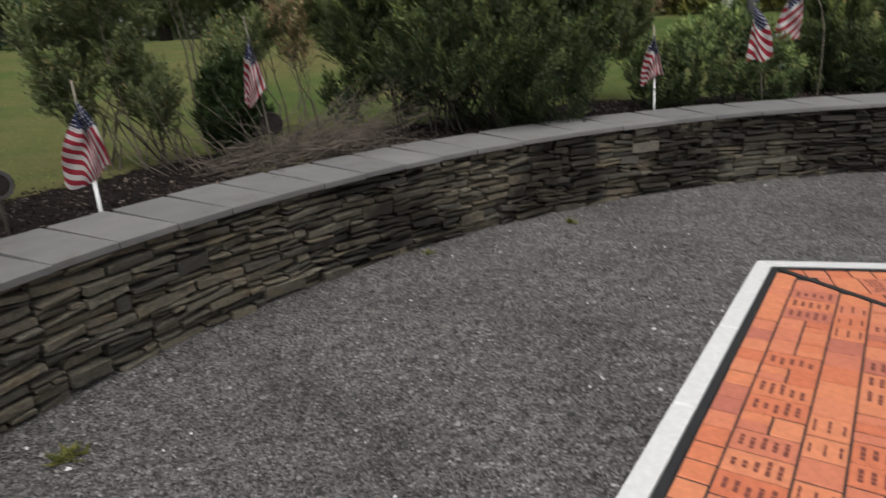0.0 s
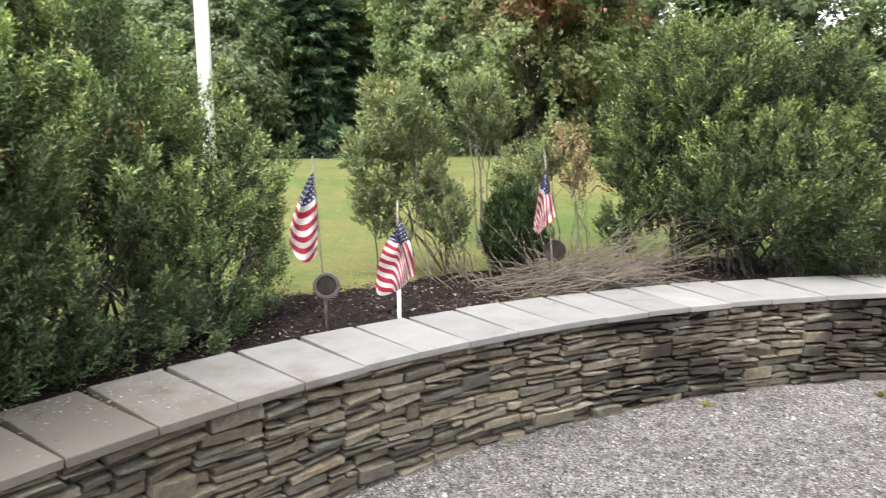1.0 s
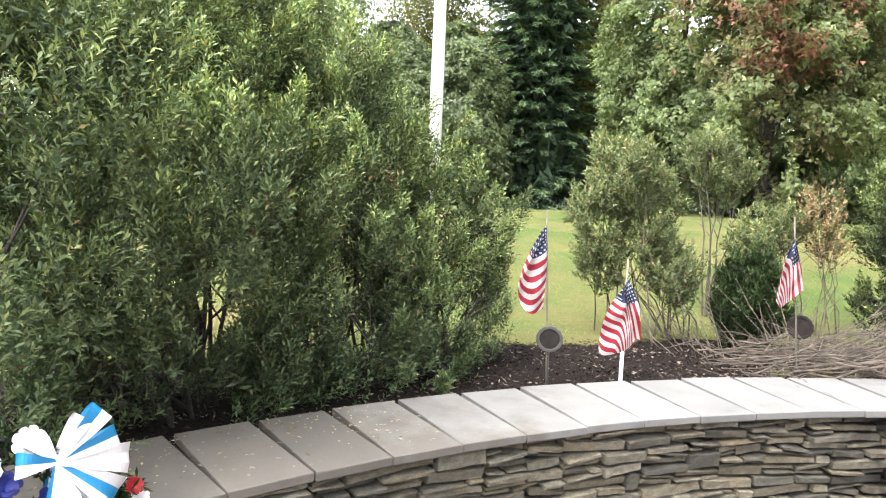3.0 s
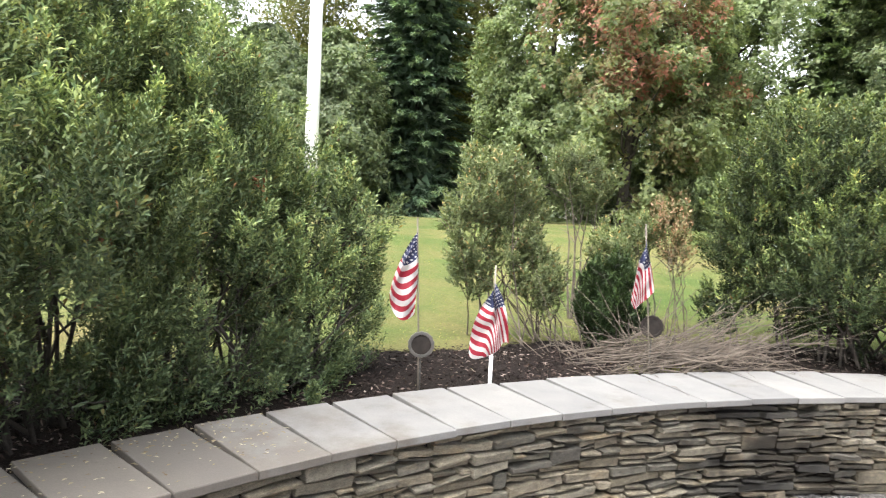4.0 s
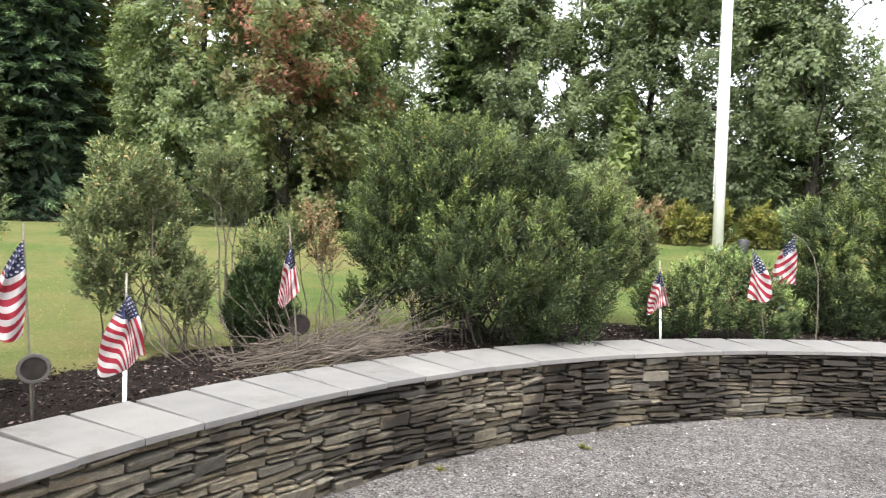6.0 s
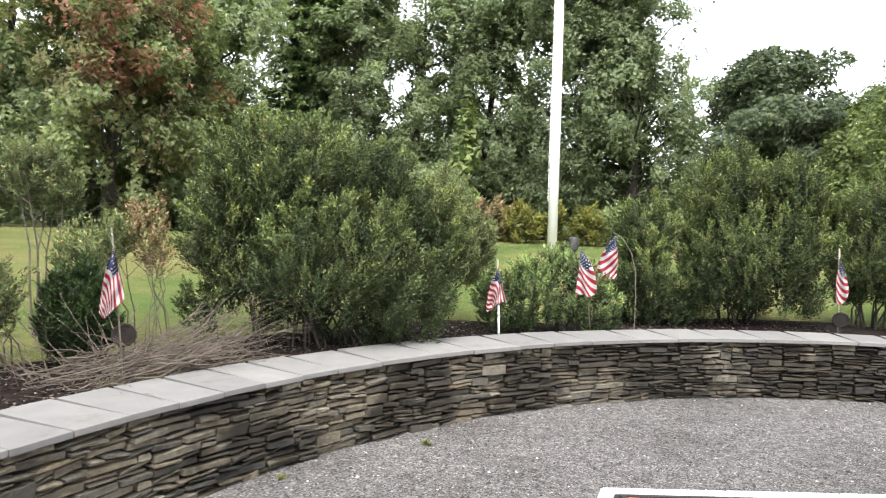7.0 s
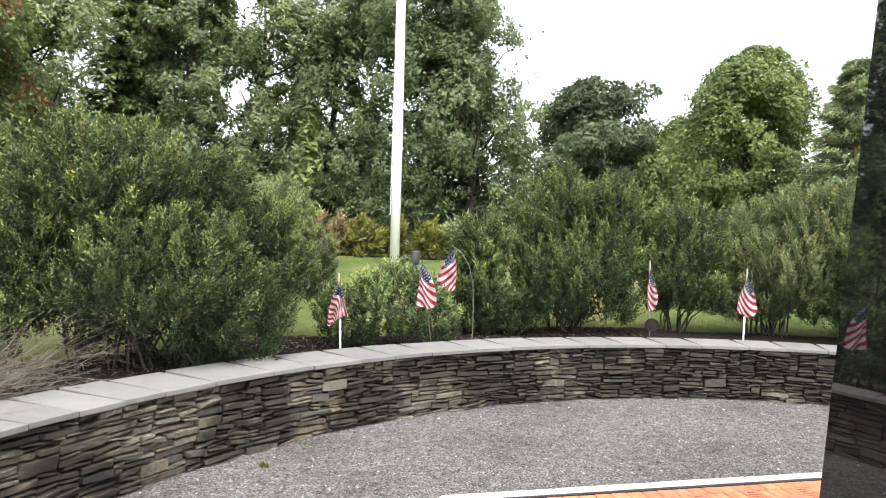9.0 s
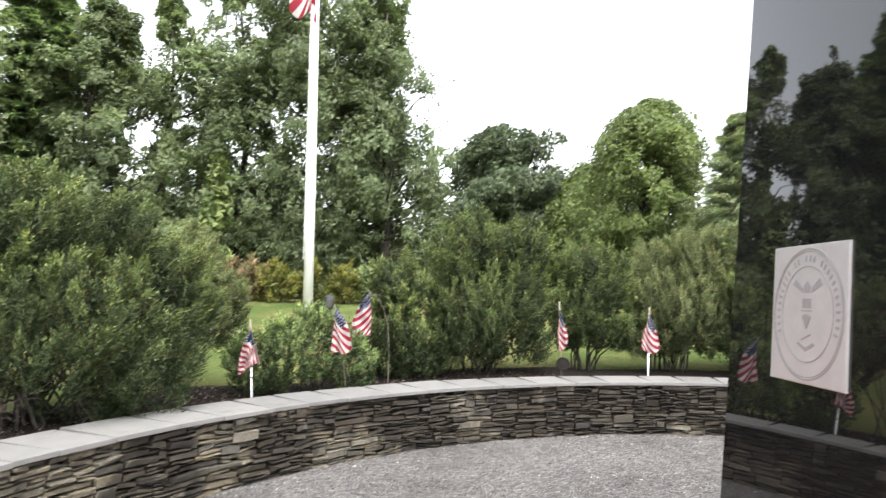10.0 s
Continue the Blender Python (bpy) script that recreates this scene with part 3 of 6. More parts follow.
def fbm(p, seed, octaves=3, rough=0.55):
    """Smooth noise from nought to one at points p, from a wrapped lattice of random values."""
    side = 24
    grid = np.random.default_rng(seed).random((side, side, side))
    out, power, total = np.zeros(len(p)), 1.0, 0.0
    for o in range(octaves):
        q = p * 2.0 ** o + 7.3 * o
        i = np.floor(q).astype(int)
        f = q - i
        f = f * f * (3 - 2 * f)
        v = np.zeros(len(p))
        for dx in (0, 1):
            for dy in (0, 1):
                for dz in (0, 1):
                    w = np.where(dx, f[:, 0], 1 - f[:, 0]) * np.where(dy, f[:, 1], 1 - f[:, 1]) * np.where(dz, f[:, 2], 1 - f[:, 2])
                    v += w * grid[(i[:, 0] + dx) % side, (i[:, 1] + dy) % side, (i[:, 2] + dz) % side]
        out, total, power = out + v * power, total + power, power * rough
    return out / total


def tree_leaves(rng, p, out, length, width):
    """One small leaf a point, most of them facing outwards and up."""
    n = len(p)
    face = unit(0.8 * out + np.array([0, 0, 0.75]) + 0.6 * rng.normal(size=(n, 3)))
    axis = unit(np.cross(face, rng.normal(size=(n, 3))) + np.array([0, 0, -0.25]))
    side = unit(np.cross(axis, face)) * (width * rng.uniform(0.7, 1.3, n))[:, None] * 0.5
    return np.stack([p - side, p + side, p + axis * (length * rng.uniform(0.7, 1.4, n))[:, None]], 1)


# ---- plan of the court ----
# The wall's face follows an ellipse about CX, CY.
CX, CY, AX, AY = 2.971, 1.077, 5.312, 4.754
CT, ST = math.cos(radians(36.97)), math.sin(radians(36.97))
SLAB_DEEP, SLAB_THICK = 0.60, 0.034


def ring(t, k=1.0):
    a, b = AX * k * math.cos(t), AY * k * math.sin(t)
    return CX + a * CT - b * ST, CY + a * ST + b * CT


def ring_radius(x, y):
    a, b = (x - CX) * CT + (y - CY) * ST, -(x - CX) * ST + (y - CY) * CT
    return math.hypot(a / AX, b / AY)


# arc length along the face: nought at a joint of the coping, rising clockwise
TS = np.linspace(radians(-75 + 360), radians(-75), 4001)
RING = np.array([ring(t) for t in TS])
ARC = np.concatenate([[0], np.cumsum(np.linalg.norm(np.diff(RING, axis=0), axis=1))])
ARC -= ARC[np.argmin(np.hypot(RING[:, 0] + 1.15, RING[:, 1] - 3.58))]
S_LEFT, S_RIGHT = -6.2, 12.6


def on_face(s):
    """The face's point at arc length s, the way along it and the way into the bank."""
    x, y = np.interp(s, ARC, RING[:, 0]), np.interp(s, ARC, RING[:, 1])
    x1, y1 = np.interp(s + 0.02, ARC, RING[:, 0]), np.interp(s + 0.02, ARC, RING[:, 1])
    d = math.hypot(x1 - x, y1 - y)
    tx, ty = (x1 - x) / d, (y1 - y) / d
    return x, y, tx, ty, -ty, tx


def beyond(x, y):
    """Metres past the wall's face, about."""
    return (ring_radius(x, y) - 1) * 4.95


def smooth(a, b, x):
    t = min(1, max(0, (x - a) / (b - a)))
    return t * t * (3 - 2 * t)


def bank_share(x, y):
    """One where the wall stands, nought on the open side of the court."""
    a = math.degrees(math.atan2(y - CY, x - CX)) % 360
    if a > 270:
        a -= 360
    return smooth(-38, -14, a) * (1 - smooth(226, 250, a))


def ground_z(x, y):
    d = beyond(x, y)
    if d < 0.1:
        return 0.0
    share = bank_share(x, y)
    lawn = 0.50 + 0.85 * smooth(0.9, 13.5, d) + 0.015 * math.sin(x * 1.3 + 1) * math.sin(y * 1.1)
    return lawn * share + (1 - share) * 0.3 * smooth(1, 20, d)


# ---- ground ----
def build_ground():
    rings = [0.0, 0.25, 0.5, 0.75, 0.9, 0.985, 1.03, 1.036, 1.06, 1.09]
    rings += list(np.linspace(1.12, 1.8, 28)) + list(np.linspace(1.9, 4.5, 26)) + [5.5, 7, 10, 16, 30, 70, 200, 600]
    n = 360
    verts, soil = [], []
    for k in rings:
        for i in range(n):
            x, y = ring(2 * math.pi * i / n, k)
            z = ground_z(x, y) if k > 1.033 else 0.0
            if k > 1.1:
                z += 0.018 * noise.noise((x * 1.7, y * 1.7, 0.3))
            verts.append((x, y, z))
            d = beyond(x, y)
            share = bank_share(x, y)
            soil.append((1.0 if (k > 1.033 and share > 0.3) or k > 1.4 else 0.0, smooth(1.55, 2.15, d + 0.30 * noise.noise((x * 0.9, y * 0.9, 2.0))), 0.0))
    faces = []
    for r in range(len(rings) - 1):
        for i in range(n):
            j = (i + 1) % n
            faces.append((r * n + i, r * n + j, (r + 1) * n + j, (r + 1) * n + i) if r else (i + n, j + n, 0))
    faces = [tuple(reversed(f)) if len(f) == 3 else tuple(reversed(f)) for f in faces]
    me = bpy.data.meshes.new("ground")
    me.from_pydata(verts, [], faces)
    me.materials.append(M_GROUND)
    at = me.attributes.new("soil", "FLOAT_VECTOR", "POINT")
    at.data.foreach_set("vector", np.array(soil, dtype=np.float32).ravel())
    me.polygons.foreach_set("use_smooth", [True] * len(me.polygons))
    bm = bmesh.new()
    bm.from_mesh(me)
    bmesh.ops.recalc_face_normals(bm, faces=bm.faces)
    if sum(f.normal.z * f.calc_area() for f in bm.faces) < 0:
        bmesh.ops.reverse_faces(bm, faces=bm.faces)
    bm.to_mesh(me)
    bm.free()
    return tagged(new("ground", me), "grey gravel court, dark bark mulch bed and patchy green lawn", "ground", kind="structure")


build_ground()


def scatter_court(rng, n, y_span, x_span, keep):
    x, y = rng.uniform(*x_span, n), rng.uniform(*y_span, n)
    ok = np.array([keep(a, b) for a, b in zip(x, y)])
    return x[ok], y[ok]


PAD_CORNER = Vector((1.76, 4.0))
PAD_CENTRE = Vector((2.97, 1.30))
PAD_R = (PAD_CORNER - PAD_CENTRE).length
PAD_A0 = math.atan2(PAD_CORNER.y - PAD_CENTRE.y, PAD_CORNER.x - PAD_CENTRE.x)
SIDE = 2 * PAD_R * math.sin(math.pi / 5)
PAD = [Vector((PAD_CENTRE.x + PAD_R * math.cos(PAD_A0 + i * 2 * math.pi / 5), PAD_CENTRE.y + PAD_R * math.sin(PAD_A0 + i * 2 * math.pi / 5))) for i in range(5)]
PAD[1] = PAD_CORNER - Vector((math.cos(radians(55.74)), math.sin(radians(55.74)))) * SIDE
PAD[4] = PAD_CORNER + Vector((math.cos(radians(-13.5)), math.sin(radians(-13.5)))) * SIDE
APOTHEM = PAD_R * math.cos(math.pi / 5)


def in_pad(x, y, margin=0.0):
    for i in range(5):
        p, q = PAD[i], PAD[(i + 1) % 5]
        d = (q - p).normalized()
        if (x - p.x) * d.y - (y - p.y) * d.x > margin:
            return False
    return True


def build_gravel():
    """Loose chips over the court: eight-sided grains of a centimetre or two."""
    rng = np.random.default_rng(5)
    x, y = scatter_court(rng, 52000, (1.0, 6.4), (-2.3, 7.0), lambda a, b: ring_radius(a, b) < 1.0 and not in_pad(a, b, 0.03))
    n = len(x)
    size = rng.uniform(0.004, 0.010, n) * (1 + 0.8 * (rng.random(n) < 0.06))
    octa = np.array([(1, 0, 0), (0, 1, 0), (-1, 0, 0), (0, -1, 0), (0, 0, 0.8), (0, 0, -0.8)], float)
    spin = rng.uniform(0, 6.3, n)
    c, s = np.cos(spin), np.sin(spin)
    jit = octa[None] * rng.uniform(0.6, 1.3, (n, 6, 1))
    px = jit[:, :, 0] * c[:, None] - jit[:, :, 1] * s[:, None]
    py = jit[:, :, 0] * s[:, None] + jit[:, :, 1] * c[:, None]
    v = np.stack([px * size[:, None] + x[:, None], py * size[:, None] + y[:, None], jit[:, :, 2] * size[:, None] + (size * 0.3)[:, None]], 2)
    tri = np.array([(0, 1, 4), (1, 2, 4), (2, 3, 4), (3, 0, 4)])
    f = (tri[None] + (np.arange(n) * 6)[:, None, None]).reshape(-1, 3)
    me = bpy.data.meshes.new("gravel_chips")
    me.vertices.add(n * 6)
    me.vertices.foreach_set("co", v.astype(np.float32).ravel())
    me.loops.add(len(f) * 3)
    me.loops.foreach_set("vertex_index", f.astype(np.int32).ravel())
    me.polygons.add(len(f))
    me.polygons.foreach_set("loop_start", np.arange(0, len(f) * 3, 3, dtype=np.int32))
    me.polygons.foreach_set("loop_total", np.full(len(f), 3, dtype=np.int32))
    me.materials.append(PEBBLE)
    me.update(calc_edges=True)
    tagged(new("gravel_chips", me), "loose pale and dark grey gravel chips", "gravel", kind="stuff")


build_gravel()


# ---- wall ----
wall = thing("retaining_wall", label="curved dry-laid fieldstone retaining wall with bluestone coping", category="stone wall", kind="structure")


def build_core():
    b = Build()
    ss = np.arange(S_LEFT, S_RIGHT + 0.01, 0.12)
    rows = []
    for s in ss:
        x, y, tx, ty, nx, ny = on_face(s)
        rows.append([(x + nx * d, y + ny * d, z) for d, z in ((0.105, -0.05), (0.105, WALL_TOP - SLAB_THICK - 0.003), (0.58, WALL_TOP - SLAB_THICK - 0.003), (0.58, -0.05))])
    verts = [p for r in rows for p in r]
    faces = [(i * 4 + k, i * 4 + (k + 1) % 4, i * 4 + 4 + (k + 1) % 4, i * 4 + 4 + k) for i in range(len(rows) - 1) for k in range(4)]
    faces += [(3, 2, 1, 0), tuple(len(verts) - 4 + k for k in range(4))]
    b.add(verts, faces)
    part("core", b, M_CORE, wall, "dark hearting behind the face stones")


build_core()


def stone_shape(rng, w, h, lean):
    """One split stone, lying along x, its face towards -y, in metres about its middle."""
    hw, hh = w / 2, h / 2
    j = min(0.009, h * 0.22)
    cut = [min(rng.uniform(0.001, 0.008), hh * 0.5) for _ in range(4)]
    wedge = [min(rng.uniform(0.002, 0.012) + (rng.uniform(0.01, 0.05) if rng.random() < 0.6 else 0), hw * 0.55) for _ in range(4)]
    mids = 1 if w < 0.12 else 2
    low = [(-hw + 2 * hw * (k + 1) / (mids + 1) + rng.uniform(-0.015, 0.015), -hh + rng.uniform(0, 1) * j) for k in range(mids)]
    high = [(hw - 2 * hw * (k + 1) / (mids + 1) + rng.uniform(-0.015, 0.015), hh - rng.uniform(0, 1) * j) for k in range(mids)]
    outline = [(-hw + wedge[0], -hh + rng.uniform(0, 1) * j)] + low + [(hw - wedge[1], -hh + rng.uniform(0, 1) * j), (hw - rng.uniform(0, 0.004), -hh + cut[1]),
               (hw - rng.uniform(0, 0.008), hh - cut[2]), (hw - wedge[2], hh - rng.uniform(0, 1) * j)] + high + [(-hw + wedge[3], hh - rng.uniform(0, 1) * j), (-hw + rng.uniform(0, 0.006), hh - cut[3]), (-hw + rng.uniform(0, 0.006), -hh + cut[0])]
    n = len(outline)
    proud = rng.uniform(-0.034, 0.018)
    tilt = rng.uniform(-0.09, 0.09)
    pitch = rng.uniform(-0.30, 0.12)
    verts = []
    for inset, depth in ((0.003, -0.002), (0.0005, 0.003), (0.002, 0.10)):
        for px, pz in outline:
            q = rng.uniform(-0.004, 0.004) if depth < 0.05 else 0.0
            kx, kz = max(0.0, 1 - inset / hw), max(0.2, 1 - inset / hh)
            verts.append((px * kx, depth + proud + tilt * px + pitch * pz + q, pz * kz + lean * px))
    faces = [tuple(range(n))]
    for r in range(2):
        faces += [(r * n + k, r * n + n + k, r * n + n + (k + 1) % n, r * n + (k + 1) % n) for k in range(n)]
    return verts, faces


def lay_stones():
    """Packs stones of uneven height and length into the strip of the face, from the ground up."""
    rng = random.Random(11)
    step, top = 0.01, WALL_TOP - SLAB_THICK
    count = int((S_RIGHT - S_LEFT) / step)
    level = [-0.03 + rng.uniform(-0.01, 0.01)] * count
    out = []
    for _ in range(6000):
        low = min(level)
        if low > top - 0.012:
            break
        a = level.index(low)
        b = a
        while b < count and abs(level[b] - low) < 0.0075:
            b += 1
        run = b - a
        tall = rng.choice((0.017, 0.020, 0.024, 0.028, 0.032, 0.037, 0.044, 0.054))
        want = int(rng.uniform(2.0, 5.6) * tall / step) + rng.randint(3, 11)
        if rng.random() < 0.03:
            tall, want = rng.uniform(0.07, 0.10), rng.randint(14, 24)
        length = min(want, run)
        if run - length < 7:
            length = run
        if length > 44:
            length = length // 2
        if length < 7:
            # fill a narrow pocket up to its lower neighbour
            left = level[a - 1] if a else 9
            right = level[b] if b < count else 9
            tall = max(0.012, min(left, right) - low)
            if tall > 0.12:
                tall = 0.05
        if low + tall > top - 0.02:
            tall = top - low
        # keep courses that nearly meet a neighbour level with it
        for nb in (level[a - 1] if a else None, level[b] if b < count else None):
            if nb is not None and length >= 7 and abs(low + tall - nb) < 0.012 and nb - low > 0.02:
                tall = nb - low
        for i in range(a, a + length):
            level[i] = low + tall
        if tall > 0.008:
            out.append((S_LEFT + (a + length / 2) * step, low + tall / 2, length * step, tall))
    return out


def place_stones():
    rng = random.Random(3)
    stones = lay_stones()
    near = sorted(stones, key=lambda q: abs(q[0] + 0.4))[:300]
    chosen = set(near)
    rest = Build()
    for st in stones:
        s, z, w, h = st
        gap = rng.uniform(0.003, 0.0075)
        verts, faces = stone_shape(rng, max(0.02, w - gap), max(0.01, h - gap), rng.uniform(-0.15, 0.15) if w < 0.2 else rng.uniform(-0.06, 0.06))
        x, y, tx, ty, nx, ny = on_face(s)
        off = 0.038
        if st in chosen:
            me = bpy.data.meshes.new("stone")
            me.from_pydata(verts, [], faces)
            me.materials.append(M_STONE)
            ob = new("stone", me)
            ob.parent = wall
            ob.matrix_basis = Matrix(((tx, nx, 0, x + nx * off), (ty, ny, 0, y + ny * off), (0, 0, 1, z), (0, 0, 0, 1)))
        else:
            rest.add([(x + nx * off + tx * a + nx * b, y + ny * off + ty * a + ny * b, z + c) for a, b, c in verts], faces)
    part("face_stones", rest, M_STONE_REST, wall, "further stacked grey and tan stones of the wall", kind="stuff")


def place_coping():
    rng = random.Random(8)
    edges = []
    s = 0.0
    while s > S_LEFT:
        edges.append((s - 0.297, s))
        s -= 0.297
    s = 0.0
    while s < S_RIGHT:
        w = 0.297 if s < 2.0 else rng.uniform(0.36, 0.52)
        edges.append((s, s + w))
        s += w
    for a, b in edges:
        x0, y0, *_ = on_face(a)
        x1, y1, *_ = on_face(b)
        mid = on_face((a + b) / 2)
        w = math.hypot(x1 - x0, y1 - y0) / 2 - rng.uniform(0.0015, 0.0035)
        deep = SLAB_DEEP + rng.uniform(-0.012, 0.012)
        lip = rng.uniform(-0.008, 0.006)
        t, c = SLAB_THICK, 0.0025
        skew = rng.uniform(-0.006, 0.006)
        f0, f1 = on_face(a), on_face(b)
        spread_back = math.hypot(f1[0] + f1[4] * deep - f0[0] - f0[4] * deep, f1[1] + f1[5] * deep - f0[1] - f0[5] * deep) / 2
        back = w + max(0.0, spread_back - w) * rng.uniform(0.12, 0.42) - rng.uniform(0.003, 0.007)
        outline = [(-w, lip), (w, lip), (back + skew, deep), (-back + skew, deep)]
        verts = []
        for z, inset in ((-t, 0.003), (-t + 0.004, 0.0), (-c, 0.0), (0.0, c)):
            for px, py in outline:
                verts.append((px - math.copysign(inset, px), py + (inset if py < 0.3 else -inset), z + rng.uniform(-0.0008, 0.0008)))
        faces = [(3, 2, 1, 0), (12, 13, 14, 15)] + [(r * 4 + k, r * 4 + (k + 1) % 4, r * 4 + 4 + (k + 1) % 4, r * 4 + 4 + k) for r in range(3) for k in range(4)]
        me = bpy.data.meshes.new("coping_slab")
        me.from_pydata(verts, [], faces)
        me.materials.append(M_SLAB)
        ob = new("coping_slab", me)
        ob.parent = wall
        x, y, tx, ty, nx, ny = mid
        sag = 0.5 * ((x0 + x1) / 2 - x) * nx + 0.5 * ((y0 + y1) / 2 - y) * ny
        ob.matrix_basis = Matrix(((tx, nx, 0, x + nx * sag), (ty, ny, 0, y + ny * sag), (0, 0, 1, WALL_TOP + rng.uniform(-0.002, 0.002)), (0, 0, 0, 1)))


place_coping()


# ---- paved pad ----
pad = thing("paved_pad", label="five-sided pad of orange clay pavers with a pale curb", category="paving", kind="structure")
PAD_TOP = 0.06


def clip(poly, px, py, nx, ny):
    """Keeps the part of a polygon on the side of a line to which n points."""
    out = []
    for i, p in enumerate(poly):
        q = poly[(i + 1) % len(poly)]
        a, b = (p[0] - px) * nx + (p[1] - py) * ny, (q[0] - px) * nx + (q[1] - py) * ny
        if a >= 0:
            out.append(p)
        if (a >= 0) != (b >= 0):
            t = a / (a - b)
            out.append((p[0] + t * (q[0] - p[0]), p[1] + t * (q[1] - p[1])))
    return out


def area(poly):
    return 0.5 * sum(p[0] * q[1] - q[0] * p[1] for p, q in zip(poly, poly[1:] + poly[:1]))


def pad_sector(i):
    """Corner, way along the border and way inwards of side i, which runs from corner i+1 to corner i."""
    p, q = PAD[(i + 1) % 5], PAD[i]
    u = (q - p).normalized()
    v = Vector((u.y, -u.x))
    if v.dot(PAD_CENTRE - p) < 0:
        v = -v
    return p, q, u, v


def build_pad():
    rng = random.Random(21)
    bed = Build()
    bed.prism([(p.x * 0.985 + PAD_CENTRE.x * 0.015, p.y * 0.985 + PAD_CENTRE.y * 0.015) for p in PAD], -0.05, PAD_TOP - 0.005)
    part("bed", bed, M_CORE, pad, "dark sand bed under the pavers")
    rest = Build()
    singles = []
    for i in range(5):
        p, q, u, v = pad_sector(i)
        length = (q - p).length

        def at(a, b):
            w = p + u * a + v * b
            return w.x, w.y

        # curb stones
        a = 0.0
        tan54 = math.tan(radians(54))
        while a < length - 0.01:
            w = min(rng.uniform(0.55, 0.75), length - a)
            if length - a - w < 0.3:
                w = length - a
            k0 = 0.08 / tan54 if a < 0.01 else 0
            k1 = 0.08 / tan54 if a + w > length - 0.01 else 0
            c = Build()
            poly = [at(a + 0.002, 0), at(a + w - 0.002, 0), at(a + w - 0.002 - k1, 0.08), at(a + 0.002 + k0, 0.08)]
            c.prism(poly if area(poly) > 0 else poly[::-1], -0.05, PAD_TOP + 0.008 + rng.uniform(-0.002, 0.002), 0.006)
            part("curb_stone", c, M_CURB, pad)
            a += w
        e = Build()
        poly = [at(0.083 / tan54, 0.083), at(length - 0.083 / tan54, 0.083), at(length - 0.112 / tan54, 0.112), at(0.112 / tan54, 0.112)]
        e.prism(poly if area(poly) > 0 else poly[::-1], -0.03, PAD_TOP + 0.003)
        part("edging_strip", e, M_EDGING, pad)
        m = Build()
        d = (PAD_CENTRE - q).normalized()
        o = Vector((-d.y, d.x)) * 0.016
        s0, s1 = q + d * 0.15, PAD_CENTRE - d * 0.5
        poly = [(s0 - o)[:], (s1 - o)[:], (s1 + o)[:], (s0 + o)[:]]
        m.prism(poly if area(poly) > 0 else poly[::-1], -0.03, PAD_TOP + 0.004)
        part("divider_strip", m, M_EDGING, pad)
        # pavers in columns along the border
        b = 0.114
        col = 0
        widths = (0.1, 0.2, 0.13, 0.2, 0.13, 0.2)
        while b < APOTHEM:
            w = widths[col % len(widths)]
            a = -0.1 * rng.random()
            while a < length:
                units = []
                r = rng.random()
                if col == 0:
                    step = 0.105
                    units.append((a, b, step, w, False))
                elif w < 0.15:
                    step = 0.13
                    units.append((a, b, step, w, r < 0.45))
                elif r < 0.52:
                    step = 0.125
                    units.append((a, b, step, 0.2, True))
                elif r < 0.80:
                    step = 0.12
                    units += [(a, b, 0.06, 0.1, False), (a + 0.06, b, 0.06, 0.1, False), (a, b + 0.1, step, 0.1, False)]
                else:
                    step = 0.12
                    units += [(a, b, step, 0.1, False), (a, b + 0.1, 0.06, 0.1, False), (a + 0.06, b + 0.1, 0.06, 0.1, False)]
                for ua, ub, ul, uw, text in units:
                    g = 0.0036
                    poly = [at(ua + g, ub + g), at(ua + ul - g, ub + g), at(ua + ul - g, ub + uw - g), at(ua + g, ub + uw - g)]
                    if area(poly) < 0:
                        poly = poly[::-1]
                    whole = area(poly)
                    for corner in (p, q):
                        d = (PAD_CENTRE - corner).normalized()
                        nrm = Vector((-d.y, d.x))
                        if nrm.dot((p + q) / 2 - corner) < 0:
                            nrm = -nrm
                        o = corner + nrm * 0.02
                        poly = clip(poly, o.x, o.y, nrm.x, nrm.y) if poly else poly
                    if len(poly) < 3 or abs(area(poly)) < 0.0012:
                        continue
                    full = abs(area(poly) - whole) < 1e-6
                    z = PAD_TOP + rng.uniform(-0.0018, 0.0018)
                    mid = at(ua + ul / 2, ub + uw / 2)
                    lines = []
                    if text and full:
                        rows = 5 if uw > 0.15 else 3
                        across = uw
                        for k in range(rows):
                            lb = ub + across * (0.17 + 0.66 * k / max(1, rows - 1))
                            la = ua + ul * 0.14 + rng.uniform(0, 0.02)
                            end = ua + ul * 0.86 - rng.uniform(0, ul * 0.2)
                            while la < end - 0.012:
                                word = min(rng.uniform(0.012, 0.032), end - la)
                                t = across * 0.036
                                bar = [at(la, lb - t), at(la + word, lb - t), at(la + word, lb + t), at(la, lb + t)]
                                lines.append(bar if area(bar) > 0 else bar[::-1])
                                la += word + 0.004
                    singles.append((i, math.hypot(mid[0] - 1.9, mid[1] - 3.4) if i in (0, 4) else 99, poly, z, lines))
                a += step
            b += w
            col += 1
    singles.sort(key=lambda q: q[1])
    engraving = Build()
